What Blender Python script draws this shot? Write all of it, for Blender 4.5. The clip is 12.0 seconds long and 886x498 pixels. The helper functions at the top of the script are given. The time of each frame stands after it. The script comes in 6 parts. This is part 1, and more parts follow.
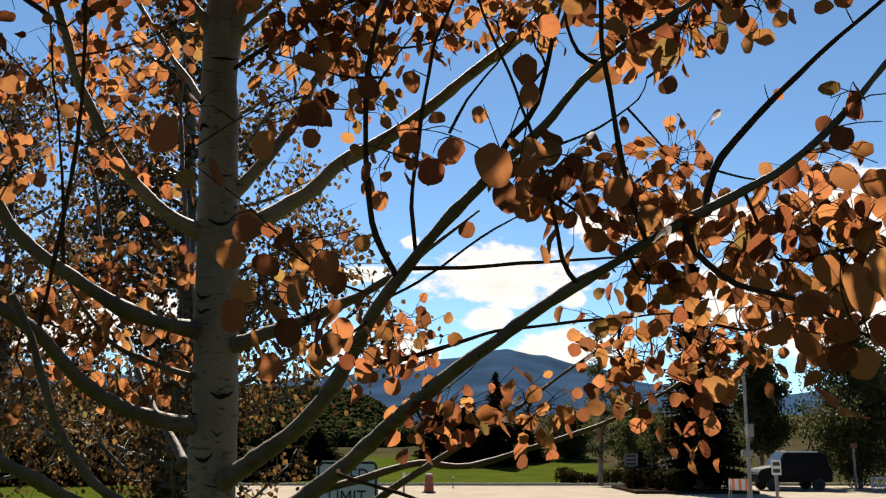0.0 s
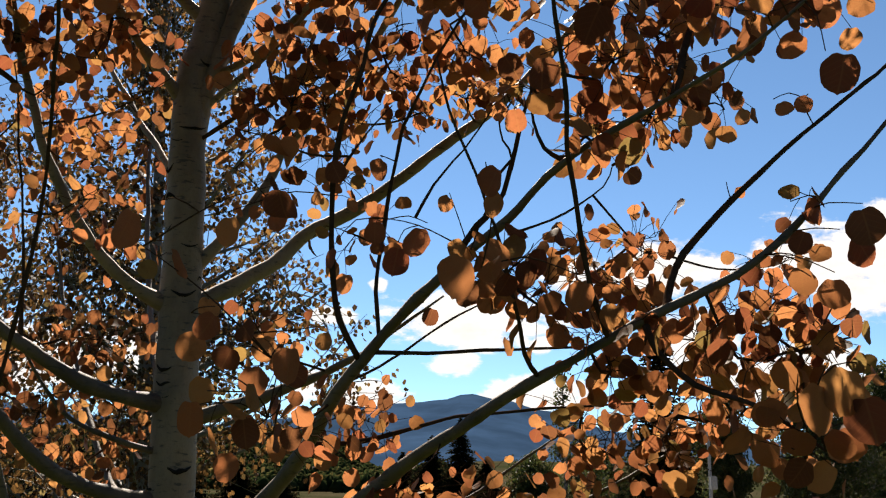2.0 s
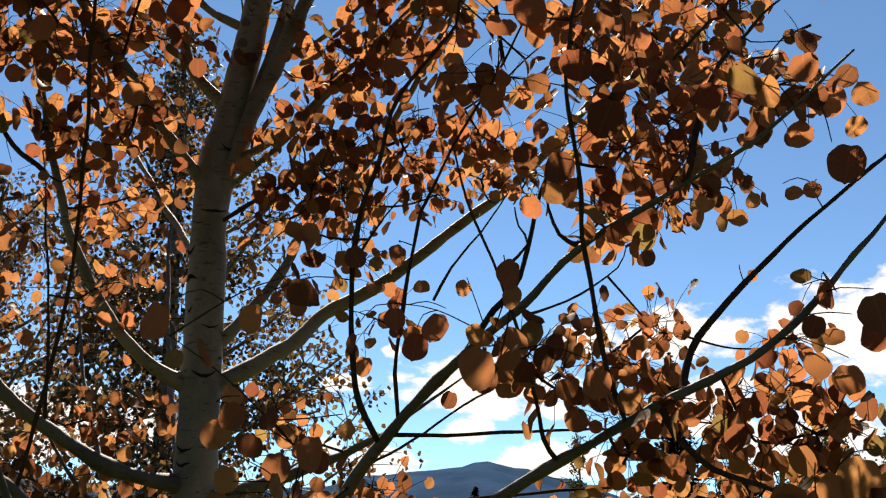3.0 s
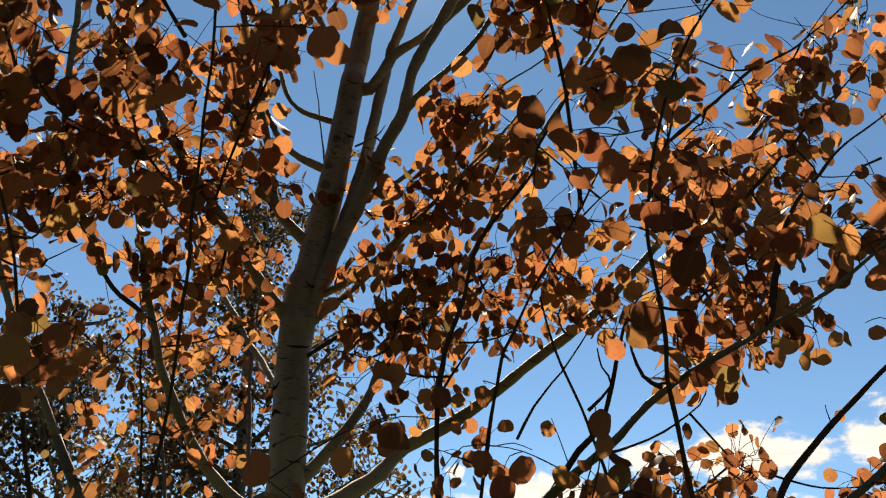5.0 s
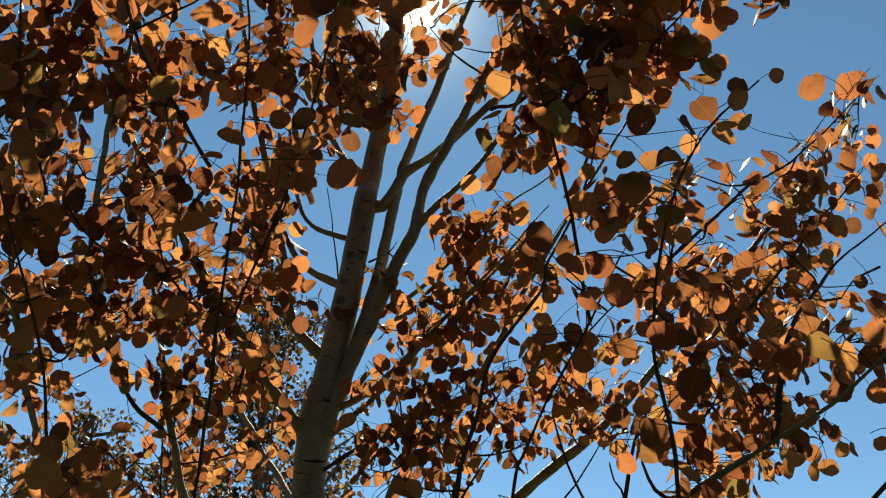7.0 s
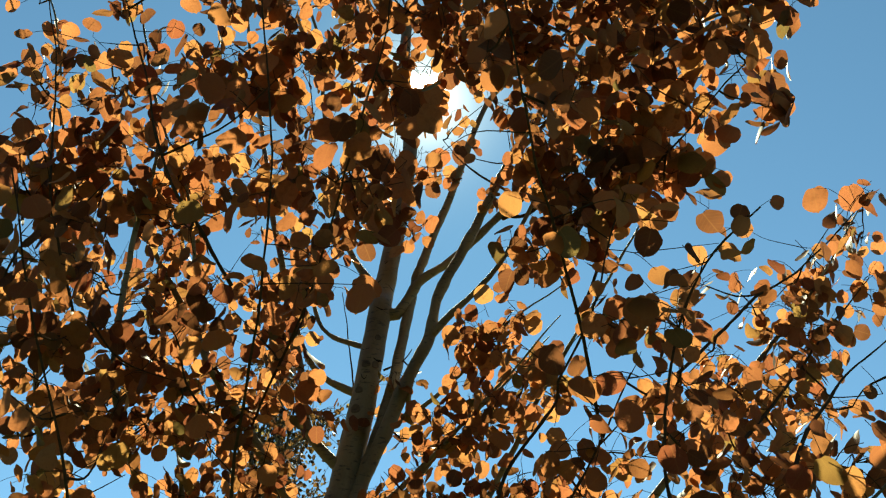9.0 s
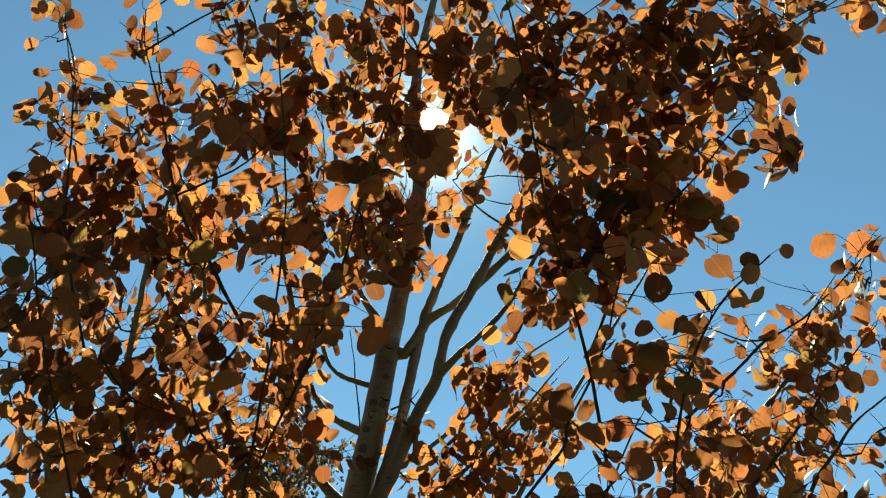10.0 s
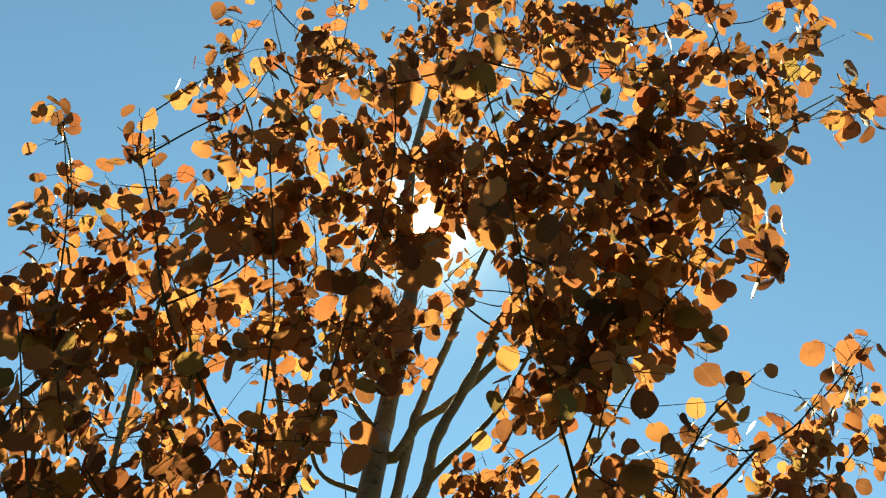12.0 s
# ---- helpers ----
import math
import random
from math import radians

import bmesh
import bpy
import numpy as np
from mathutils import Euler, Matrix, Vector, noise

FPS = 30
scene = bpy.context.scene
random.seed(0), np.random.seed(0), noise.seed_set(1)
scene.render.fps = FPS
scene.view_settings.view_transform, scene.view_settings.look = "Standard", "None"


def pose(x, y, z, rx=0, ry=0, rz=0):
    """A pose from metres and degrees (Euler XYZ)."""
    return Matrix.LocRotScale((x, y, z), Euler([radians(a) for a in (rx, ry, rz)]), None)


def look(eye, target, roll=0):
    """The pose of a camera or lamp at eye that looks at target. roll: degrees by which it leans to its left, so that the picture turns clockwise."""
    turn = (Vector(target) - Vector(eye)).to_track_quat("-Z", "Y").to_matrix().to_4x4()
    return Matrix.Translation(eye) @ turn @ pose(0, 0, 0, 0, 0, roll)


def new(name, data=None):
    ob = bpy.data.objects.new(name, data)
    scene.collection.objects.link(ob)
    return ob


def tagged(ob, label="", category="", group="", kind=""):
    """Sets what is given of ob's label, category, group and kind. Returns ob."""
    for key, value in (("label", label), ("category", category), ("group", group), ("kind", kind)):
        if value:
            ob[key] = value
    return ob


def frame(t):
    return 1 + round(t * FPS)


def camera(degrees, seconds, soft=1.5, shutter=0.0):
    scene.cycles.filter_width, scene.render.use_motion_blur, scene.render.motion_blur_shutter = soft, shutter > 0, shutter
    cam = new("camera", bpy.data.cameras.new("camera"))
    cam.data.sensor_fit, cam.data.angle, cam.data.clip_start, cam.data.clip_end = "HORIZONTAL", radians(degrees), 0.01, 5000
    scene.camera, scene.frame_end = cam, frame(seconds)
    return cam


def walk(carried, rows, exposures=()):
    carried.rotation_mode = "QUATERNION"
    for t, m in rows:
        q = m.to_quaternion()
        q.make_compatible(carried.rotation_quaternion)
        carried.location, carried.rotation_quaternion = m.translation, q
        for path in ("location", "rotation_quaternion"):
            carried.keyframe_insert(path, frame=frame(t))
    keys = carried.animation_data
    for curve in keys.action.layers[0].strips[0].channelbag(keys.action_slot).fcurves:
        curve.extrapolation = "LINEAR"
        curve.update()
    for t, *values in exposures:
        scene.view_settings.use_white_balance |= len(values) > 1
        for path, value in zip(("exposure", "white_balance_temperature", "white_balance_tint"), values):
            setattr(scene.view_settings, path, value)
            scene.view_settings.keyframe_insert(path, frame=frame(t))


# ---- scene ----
cam = camera(48.7, 12.0, 1.2)
METRES, EYE, TILT, LEAN, TURN = 0.62, 1.6, 11.5, 0.0, 0.0
ROWS = [
    (0.0, 0.0, 0.0, 0.0, 0.0, -0.0, 0.0),
    (0.5, 0.0131, 0.0545, 0.0161, -0.99, -0.37, -0.34),
    (1.0, 0.0035, 0.0565, 0.0652, -1.44, -0.12, -0.93),
    (1.5, 0.0181, 0.0335, 0.1071, -1.7, 1.11, -0.83),
    (2.0, 0.013, -0.0047, 0.1484, -1.87, 2.56, -1.26),
    (2.5, 0.0189, -0.0473, 0.1826, -1.81, 4.45, -1.03),
    (3.0, -0.0073, -0.0745, 0.2067, -1.09, 6.38, -0.86),
    (3.5, -0.0278, -0.0895, 0.227, 0.09, 8.42, -0.94),
    (5.5, -0.0869, -0.2279, 0.28, 2.97, 14.74, -0.83),
    (6.0, -0.0772, -0.2548, 0.2839, 3.22, 16.35, -0.61),
    (6.5, -0.0805, -0.2922, 0.2865, 3.49, 17.66, -0.22),
    (7.0, -0.0917, -0.3528, 0.2914, 3.33, 19.16, -0.27),
    (9.0, -0.0919, -0.5043, 0.3581, 4.08, 24.35, -0.29),
    (9.5, -0.1071, -0.5243, 0.3643, 4.13, 25.36, -0.86),
    (10.0, -0.1121, -0.5463, 0.3757, 4.04, 26.37, -1.08),
    (10.5, -0.1129, -0.5837, 0.3918, 3.91, 27.53, -1.22),
    (11.0, -0.1099, -0.605, 0.4099, 4.09, 28.88, -1.42),
    (11.5, -0.1029, -0.6101, 0.4338, 4.08, 30.22, -1.44),
    (12.0, -0.0702, -0.6195, 0.4662, 3.7, 31.31, -1.33),
]
walk(cam, [(t, pose(0, 0, EYE, TILT, LEAN, TURN) @ pose(METRES * x, METRES * y, METRES * z, 90 + pitch, roll, yaw)) for t, x, y, z, yaw, pitch, roll in ROWS],
     [(0.0, 1.5, 7000, 12), (2.0, 1.58, 7000, 13), (2.6, 1.56, 7000, 13), (3.5, 1.68, 7000, 12), (5.5, 1.48, 7650, 8), (7.0, 1.55, 7450, 0), (9.0, 1.94, 7800, -12), (11.6, 1.98, 8100, -11), (12.0, 2.3, 8800, -11)])

# ---- sky, sun, exposure ----
SUN_AZ, SUN_EL = -6.6, 44.5
sun_dir = Vector((math.sin(radians(SUN_AZ)) * math.cos(radians(SUN_EL)), math.cos(radians(SUN_AZ)) * math.cos(radians(SUN_EL)), math.sin(radians(SUN_EL))))
sun = new("sun", bpy.data.lights.new("sun", "SUN"))
sun.data.energy, sun.data.angle, sun.data.color = 5.0, radians(0.55), (1.0, 0.94, 0.84)
sun.matrix_world = look(sun_dir * 100, (0, 0, 0))


class Nodes:
    """Short ways to write a node tree."""

    def __init__(self, tree):
        self.tree = tree

    def add(self, kind, **sets):
        n = self.tree.nodes.new(kind)
        for k, v in sets.items():
            setattr(n, k, v)
        return n

    def link(self, a, b):
        self.tree.links.new(a, b)

    def put(self, socket, v):
        if isinstance(v, bpy.types.NodeSocket):
            self.tree.links.new(v, socket)
        else:
            socket.default_value = v

    def math(self, op, a, b=0.0, c=0.0, clamp=False):
        n = self.add("ShaderNodeMath", operation=op, use_clamp=clamp)
        for s, v in zip(n.inputs, (a, b, c)):
            self.put(s, v)
        return n.outputs[0]

    def mix(self, f, a, b, blend="MIX"):
        n = self.add("ShaderNodeMix", data_type="RGBA", blend_type=blend)
        self.put(n.inputs[0], f)
        for s, v in ((n.inputs[6], a), (n.inputs[7], b)):
            self.put(s, v if isinstance(v, bpy.types.NodeSocket) else (*v, 1.0)[:4])
        return n.outputs[2]

    def ramp(self, f, *stops):
        n = self.add("ShaderNodeValToRGB")
        e = n.color_ramp.elements
        while len(e) < len(stops):
            e.new(0.5)
        for el, (p, c) in zip(e, stops):
            el.position = p
            el.color = (*c, 1.0) if not isinstance(c, float) else (c, c, c, 1.0)
        self.put(n.inputs[0], f)
        return n.outputs[0]

    def noise(self, vec, scale, detail=4.0, rough=0.55, distort=0.0):
        n = self.add("ShaderNodeTexNoise")
        if vec is not None:
            self.link(vec, n.inputs["Vector"])
        for k, v in (("Scale", scale), ("Detail", detail), ("Roughness", rough), ("Distortion", distort)):
            n.inputs[k].default_value = v
        return n.outputs[0]

    def range(self, v, a, b, c=0.0, d=1.0, smooth=True):
        n = self.add("ShaderNodeMapRange", interpolation_type="SMOOTHSTEP" if smooth else "LINEAR")
        for s, val in zip(n.inputs, (v, a, b, c, d)):
            self.put(s, val)
        return n.outputs[0]


world = bpy.data.worlds.new("world")
scene.world = world
world.use_nodes = True
world.node_tree.nodes.clear()
w = Nodes(world.node_tree)
sky = w.add("ShaderNodeTexSky", sky_type="NISHITA", sun_disc=False, sun_elevation=radians(SUN_EL), sun_rotation=radians(SUN_AZ), altitude=2600.0, air_density=0.85, dust_density=0.0, ozone_density=0.3)
way = w.add("ShaderNodeTexCoord").outputs["Generated"]
sep = w.add("ShaderNodeSeparateXYZ")
w.link(way, sep.inputs[0])
az = w.math("MULTIPLY", w.math("ARCTAN2", sep.outputs[0], sep.outputs[1]), 57.2958)
el = w.math("MULTIPLY", w.math("ARCSINE", sep.outputs[2]), 57.2958)
# cumulus banks: azimuth, elevation, half width and half height in degrees
heap = -2.0
for ca, ce, cw, ch in ((3.4, 9.9, 6.4, 2.1), (-4.5, 9.9, 1.9, 0.7), (2.5, 7.4, 2.0, 1.1), (7.1, 5.6, 3.8, 1.5), (-5.9, 5.8, 1.8, 1.5), (-2.4, 5.4, 3.2, 1.0), (7.7, 8.5, 0.8, 0.7),
                       (25.6, 12.0, 5.4, 3.6), (22.8, 13.4, 3.6, 2.5), (27.0, 14.8, 2.4, 1.4), (15.5, 12.8, 4.5, 1.8), (9.5, 12.6, 2.4, 1.1), (16.5, 8.3, 3.6, 2.4), (22.0, 6.5, 5.0, 2.5), (-1.9, 11.9, 0.7, 0.5), (-20.0, 7.0, 8.0, 2.5), (40.0, 11.0, 9.0, 4.0)):
    dx = w.math("DIVIDE", w.math("SUBTRACT", az, ca), cw)
    dy = w.math("DIVIDE", w.math("SUBTRACT", el, ce), ch)
    d2 = w.math("ADD", w.math("MULTIPLY", dx, dx), w.math("MULTIPLY", dy, dy))
    heap = w.math("MAXIMUM", heap, w.math("SUBTRACT", 1.0, d2))
stretch = w.add("ShaderNodeMapping")
stretch.inputs["Scale"].default_value = (1.0, 1.0, 2.0)
w.link(way, stretch.inputs[0])
puff = w.noise(stretch.outputs[0], 14.0, 7.0, 0.58)
fine = w.noise(stretch.outputs[0], 45.0, 5.0, 0.6)
around = w.math("MULTIPLY", w.range(el, 3.0, 9.0), w.range(el, 24.0, 12.0))
behind = w.math("MULTIPLY", w.math("MULTIPLY", around, w.range(w.math("ABSOLUTE", az), 45.0, 70.0)), 2.3)
behind = w.math("SUBTRACT", behind, 2.0)
cloud = w.range(w.math("ADD", w.math("MAXIMUM", heap, behind), w.math("ADD", w.math("MULTIPLY_ADD", puff, 2.6, -1.35), w.math("MULTIPLY_ADD", fine, 1.5, -0.78))), 0.08, 0.62)
shade = w.math("MULTIPLY_ADD", fine, 0.16, 0.29)
dot = w.add("ShaderNodeVectorMath", operation="DOT_PRODUCT")
w.link(way, dot.inputs[0])
dot.inputs[1].default_value = sun_dir
off = w.math("MULTIPLY", w.math("ARCCOSINE", w.math("MINIMUM", dot.outputs["Value"], 0.9999999)), 57.2958)
aureole = w.math("MULTIPLY", w.math("EXPONENT", w.math("DIVIDE", off, -1.6)), 0.75)
disc = w.math("MULTIPLY", w.range(off, 1.5, 1.0), 14.0)
broad = w.math("MULTIPLY", w.math("EXPONENT", w.math("DIVIDE", off, -13.0)), 0.027)
sky_bg, cloud_bg, glow_bg = w.add("ShaderNodeBackground"), w.add("ShaderNodeBackground"), w.add("ShaderNodeBackground")
w.link(w.mix(1.0, sky.outputs[0], (0.71, 0.96, 1.08), "MULTIPLY"), sky_bg.inputs[0])
sky_bg.inputs[1].default_value = 0.052
cloud_bg.inputs[0].default_value = (1.0, 0.98, 0.96, 1.0)
w.link(shade, cloud_bg.inputs[1])
glow_bg.inputs[0].default_value = (1.0, 0.97, 0.9, 1.0)
w.link(w.math("ADD", aureole, disc), glow_bg.inputs[1])
both, total, out = w.add("ShaderNodeMixShader"), w.add("ShaderNodeAddShader"), w.add("ShaderNodeOutputWorld")
w.link(cloud, both.inputs[0])
w.link(sky_bg.outputs[0], both.inputs[1])
w.link(cloud_bg.outputs[0], both.inputs[2])
w.link(both.outputs[0], total.inputs[0])
w.link(glow_bg.outputs[0], total.inputs[1])
haze_bg, whole = w.add("ShaderNodeBackground"), w.add("ShaderNodeAddShader")
haze_bg.inputs[0].default_value = (0.35, 0.85, 1.0, 1.0)
w.link(broad, haze_bg.inputs[1])
w.link(total.outputs[0], whole.inputs[0])
w.link(haze_bg.outputs[0], whole.inputs[1])
w.link(whole.outputs[0], out.inputs[0])


# ---- materials ----
def material(name, rough=0.8, metal=0.0):
    m = bpy.data.materials.new(name)
    m.use_nodes = True
    n = Nodes(m.node_tree)
    b = m.node_tree.nodes["Principled BSDF"]
    b.inputs["Roughness"].default_value = rough
    b.inputs["Metallic"].default_value = metal
    return m, n, b


def bump(n, b, height, strength=0.4, distance=0.01):
    k = n.add("ShaderNodeBump")
    k.inputs["Strength"].default_value, k.inputs["Distance"].default_value = strength, distance
    n.link(height, k.inputs["Height"])
    n.link(k.outputs[0], b.inputs["Normal"])


def place(n, scale=(1, 1, 1)):
    k = n.add("ShaderNodeMapping")
    k.inputs["Scale"].default_value = scale
    n.link(n.add("ShaderNodeTexCoord").outputs["Object"], k.inputs[0])
    return k.outputs[0]


def plain(name, colour, rough=0.7, metal=0.0, grain=8.0, amount=0.25):
    m, n, b = material(name, rough, metal)
    p = place(n)
    f = n.noise(p, grain, 6.0)
    g = n.noise(p, grain * 9.0, 3.0)
    dark = [c * (1 - amount) for c in colour]
    lite = [min(1.0, c * (1 + amount)) for c in colour]
    c = n.mix(n.range(f, 0.3, 0.7), dark, lite)
    n.link(n.mix(n.math("MULTIPLY", g, 0.3), c, dark), b.inputs["Base Color"])
    bump(n, b, g, 0.25, 0.004)
    if rough >= 0.85:
        b.inputs["Specular IOR Level"].default_value = 0.0
    return m


def leaf_material(name, stops, passing=0.55, vein=0.35, shine=0.08):
    """Thin leaf: some light is thrown back, some passes through the blade."""
    m, n, b = material(name, 0.55)
    b.inputs["Specular IOR Level"].default_value = shine
    pick = n.math("FRACT", n.math("ADD", n.add("ShaderNodeObjectInfo").outputs["Random"], n.add("ShaderNodeNewGeometry").outputs["Random Per Island"]))
    c = n.ramp(pick, *stops)
    uv = n.add("ShaderNodeUVMap").outputs[0]
    s = n.add("ShaderNodeSeparateXYZ")
    n.link(uv, s.inputs[0])
    u, v = s.outputs[0], s.outputs[1]
    au = n.math("ABSOLUTE", u)
    rib = n.range(au, 0.035, 0.01)
    side = n.math("FRACT", n.math("MULTIPLY", n.math("SUBTRACT", v, n.math("MULTIPLY", au, 0.7)), 6.0))
    side = n.math("MULTIPLY", n.range(n.math("ABSOLUTE", n.math("SUBTRACT", side, 0.5)), 0.09, 0.03), 0.6)
    veins = n.math("MULTIPLY", n.math("MAXIMUM", rib, side), vein)
    geo = n.add("ShaderNodeTexCoord").outputs["Object"]
    blot = n.noise(geo, 60.0, 4.0, 0.6)
    spots = n.noise(geo, 420.0, 2.0, 0.5)
    c = n.mix(n.math("MULTIPLY", n.range(blot, 0.45, 0.75), 0.45), c, (0.13, 0.045, 0.014))
    c = n.mix(n.math("MULTIPLY", n.range(spots, 0.66, 0.74), 0.6), c, (0.06, 0.025, 0.012))
    c = n.mix(veins, c, (0.33, 0.17, 0.055))
    n.link(n.mix(1.0, c, (0.6, 0.6, 0.6), "MULTIPLY"), b.inputs["Base Color"])
    bump(n, b, veins, 0.3, 0.002)
    t = n.add("ShaderNodeBsdfTranslucent")
    n.link(c, t.inputs[0])
    x = n.add("ShaderNodeMixShader")
    x.inputs[0].default_value = passing
    n.link(b.outputs[0], x.inputs[1])
    n.link(t.outputs[0], x.inputs[2])
    n.link(x.outputs[0], m.node_tree.nodes["Material Output"].inputs[0])
    return m


# dark stops of orange_leaf and olive_leaf: withered leaves, and shade painted in
orange_leaf = leaf_material("orange_leaf", ((0.0, (0.240, 0.082, 0.032)), (0.14, (0.305, 0.127, 0.044)), (0.3, (0.255, 0.084, 0.034)), (0.44, (0.318, 0.146, 0.047)), (0.55, (0.17, 0.049, 0.022)), (0.7, (0.096, 0.038, 0.016)), (0.79, (0.125, 0.048, 0.020)), (0.86, (0.275, 0.098, 0.038)), (0.95, (0.25, 0.115, 0.037)), (0.985, (0.19, 0.115, 0.034)), (1.0, (0.11, 0.08, 0.027))), 0.74, vein=0.14, shine=0.14)
olive_leaf = leaf_material("olive_leaf", ((0.0, (0.014, 0.011, 0.005)), (0.38, (0.036, 0.022, 0.008)), (0.62, (0.095, 0.05, 0.016)), (0.8, (0.17, 0.088, 0.028)), (0.88, (0.035, 0.025, 0.010)), (1.0, (0.24, 0.19, 0.075))), 0.55, shine=0.25)
green_leaf = leaf_material("green_leaf", ((0.0, (0.02, 0.046, 0.014)), (0.4, (0.03, 0.06, 0.016)), (0.75, (0.046, 0.072, 0.02)), (1.0, (0.075, 0.085, 0.026))), 0.32, shine=0.1)
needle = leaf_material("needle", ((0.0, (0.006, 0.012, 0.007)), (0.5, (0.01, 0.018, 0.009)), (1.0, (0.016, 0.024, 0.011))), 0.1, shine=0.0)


def bark_material(name, pale, dark, ring=1.0):
    m, n, b = material(name, 0.75)
    p = place(n, (1, 1, 3.5))
    q = place(n, (1, 1, 0.5))
    lent = n.noise(p, 26.0, 5.0, 0.6)
    blot = n.noise(q, 7.0, 5.0, 0.6)
    grit = n.noise(q, 160.0, 3.0, 0.6)
    # bark mottling, deepened to paint in leaf shadows as well
    c = n.mix(n.range(blot, 0.35, 0.7), pale, [a * 0.5 for a in pale])
    c = n.mix(n.math("MULTIPLY", n.range(lent, 0.56, 0.66), ring), c, dark)
    c = n.mix(n.math("MULTIPLY", n.range(grit, 0.5, 0.8), 0.35), c, dark)
    n.link(c, b.inputs["Base Color"])
    bump(n, b, n.math("ADD", n.math("MULTIPLY", lent, -0.6), n.math("MULTIPLY", grit, 0.4)), 0.5, 0.006)
    return m


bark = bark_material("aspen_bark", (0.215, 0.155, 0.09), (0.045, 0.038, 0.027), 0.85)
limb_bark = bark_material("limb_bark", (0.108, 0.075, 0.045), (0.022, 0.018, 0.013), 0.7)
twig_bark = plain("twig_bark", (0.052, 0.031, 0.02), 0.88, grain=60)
scar_bark = plain("scar_bark", (0.02, 0.017, 0.014), 0.9, grain=60)
grey_bark = bark_material("grey_bark", (0.16, 0.14, 0.11), (0.03, 0.025, 0.02), 0.5)


# ---- building helpers ----
def mesh_object(name, verts, faces, mat, parent=None, uvs=None, smooth=True):
    me = bpy.data.meshes.new(name)
    me.from_pydata([tuple(v) for v in verts], [], faces)
    if uvs is not None:
        layer = me.uv_layers.new(name="UVMap")
        idx = np.empty(len(me.loops), dtype=np.int32)
        me.loops.foreach_get("vertex_index", idx)
        layer.data.foreach_set("uv", np.asarray(uvs, dtype=np.float32)[idx].ravel())
    if smooth:
        me.polygons.foreach_set("use_smooth", [True] * len(me.polygons))
    me.materials.append(mat)
    ob = new(name, me)
    ob.parent = parent
    return ob


def part(name, bm, mat, parent=None, label=""):
    me = bpy.data.meshes.new(name)
    bm.to_mesh(me)
    bm.free()
    me.materials.append(mat)
    ob = new(name, me)
    ob.parent = parent
    return tagged(ob, label)


def thing(name, at, label, category, group="", kind=""):
    ob = new(name)
    ob.location = at
    return tagged(ob, label, category, group, kind)


def box(bm, size, at=(0, 0, 0), bevel=0.0, turn=None):
    m = Matrix.Translation(at) @ (turn or Matrix.Identity(4)) @ Matrix.Diagonal((*size, 1))
    made = bmesh.ops.create_cube(bm, size=1.0, matrix=m)
    if bevel:
        edges = {e for v in made["verts"] for e in v.link_edges}
        bmesh.ops.bevel(bm, geom=list(edges), offset=bevel, segments=2, affect="EDGES")
    return bm


def rod(bm, a, b, r0, r1=None, seg=10):
    a, b = Vector(a), Vector(b)
    m = Matrix.Translation((a + b) / 2) @ (b - a).to_track_quat("Z", "Y").to_matrix().to_4x4()
    bmesh.ops.create_cone(bm, cap_ends=True, segments=seg, radius1=r0, radius2=r0 if r1 is None else r1, depth=(b - a).length, matrix=m)
    return bm


def smooth_line(points, step):
    """Points along a soft curve through the given ones."""
    p = [Vector(q) for q in points]
    p = [2 * p[0] - p[1], *p, 2 * p[-1] - p[-2]]
    line = []
    for i in range(1, len(p) - 2):
        k = max(2, int((p[i + 1] - p[i]).length / step))
        for j in range(k):
            t = j / k
            line.append(0.5 * ((2 * p[i]) + (p[i + 1] - p[i - 1]) * t + (2 * p[i - 1] - 5 * p[i] + 4 * p[i + 1] - p[i + 2]) * t * t + (3 * p[i] - p[i - 1] - 3 * p[i + 1] + p[i + 2]) * t ** 3))
    line.append(p[-2])
    return line


def tube(verts, faces, line, r0, r1, seg=8, rough=0.0, power=1.0, flare=0.0):
    """A tapered stem along a line, added to verts and faces."""
    first = len(verts)
    n = len(line)
    side = Vector((0.3, 1.0, 0.2)).normalized()
    for i, q in enumerate(line):
        d = (line[min(i + 1, n - 1)] - line[max(i - 1, 0)]).normalized()
        side = (side - d * side.dot(d)).normalized()
        up = d.cross(side)
        r = r1 + (r0 - r1) * (1 - i / (n - 1)) ** power
        r *= 1 + flare * math.exp(-(q - line[0]).length / 0.09)
        if rough > 0.2:
            r *= 1 + 0.14 * max(0.0, noise.noise(q * 19.0 + Vector((5, 9, 2))) - 0.12) + (0.13 if noise.noise(q * 43.0) > 0.42 else 0.0)
        for k in range(seg):
            a = 2 * math.pi * k / seg
            o = side * math.cos(a) + up * math.sin(a)
            rr = r * (1 + rough * noise.noise((q + o * r) * 14.0))
            verts.append(q + o * rr)
    for i in range(n - 1):
        for k in range(seg):
            a, b = first + i * seg + k, first + i * seg + (k + 1) % seg
            faces.append((a, b, b + seg, a + seg))
    faces.append(tuple(first + (n - 1) * seg + k for k in range(seg)))
    faces.append(tuple(first + k for k in reversed(range(seg))))


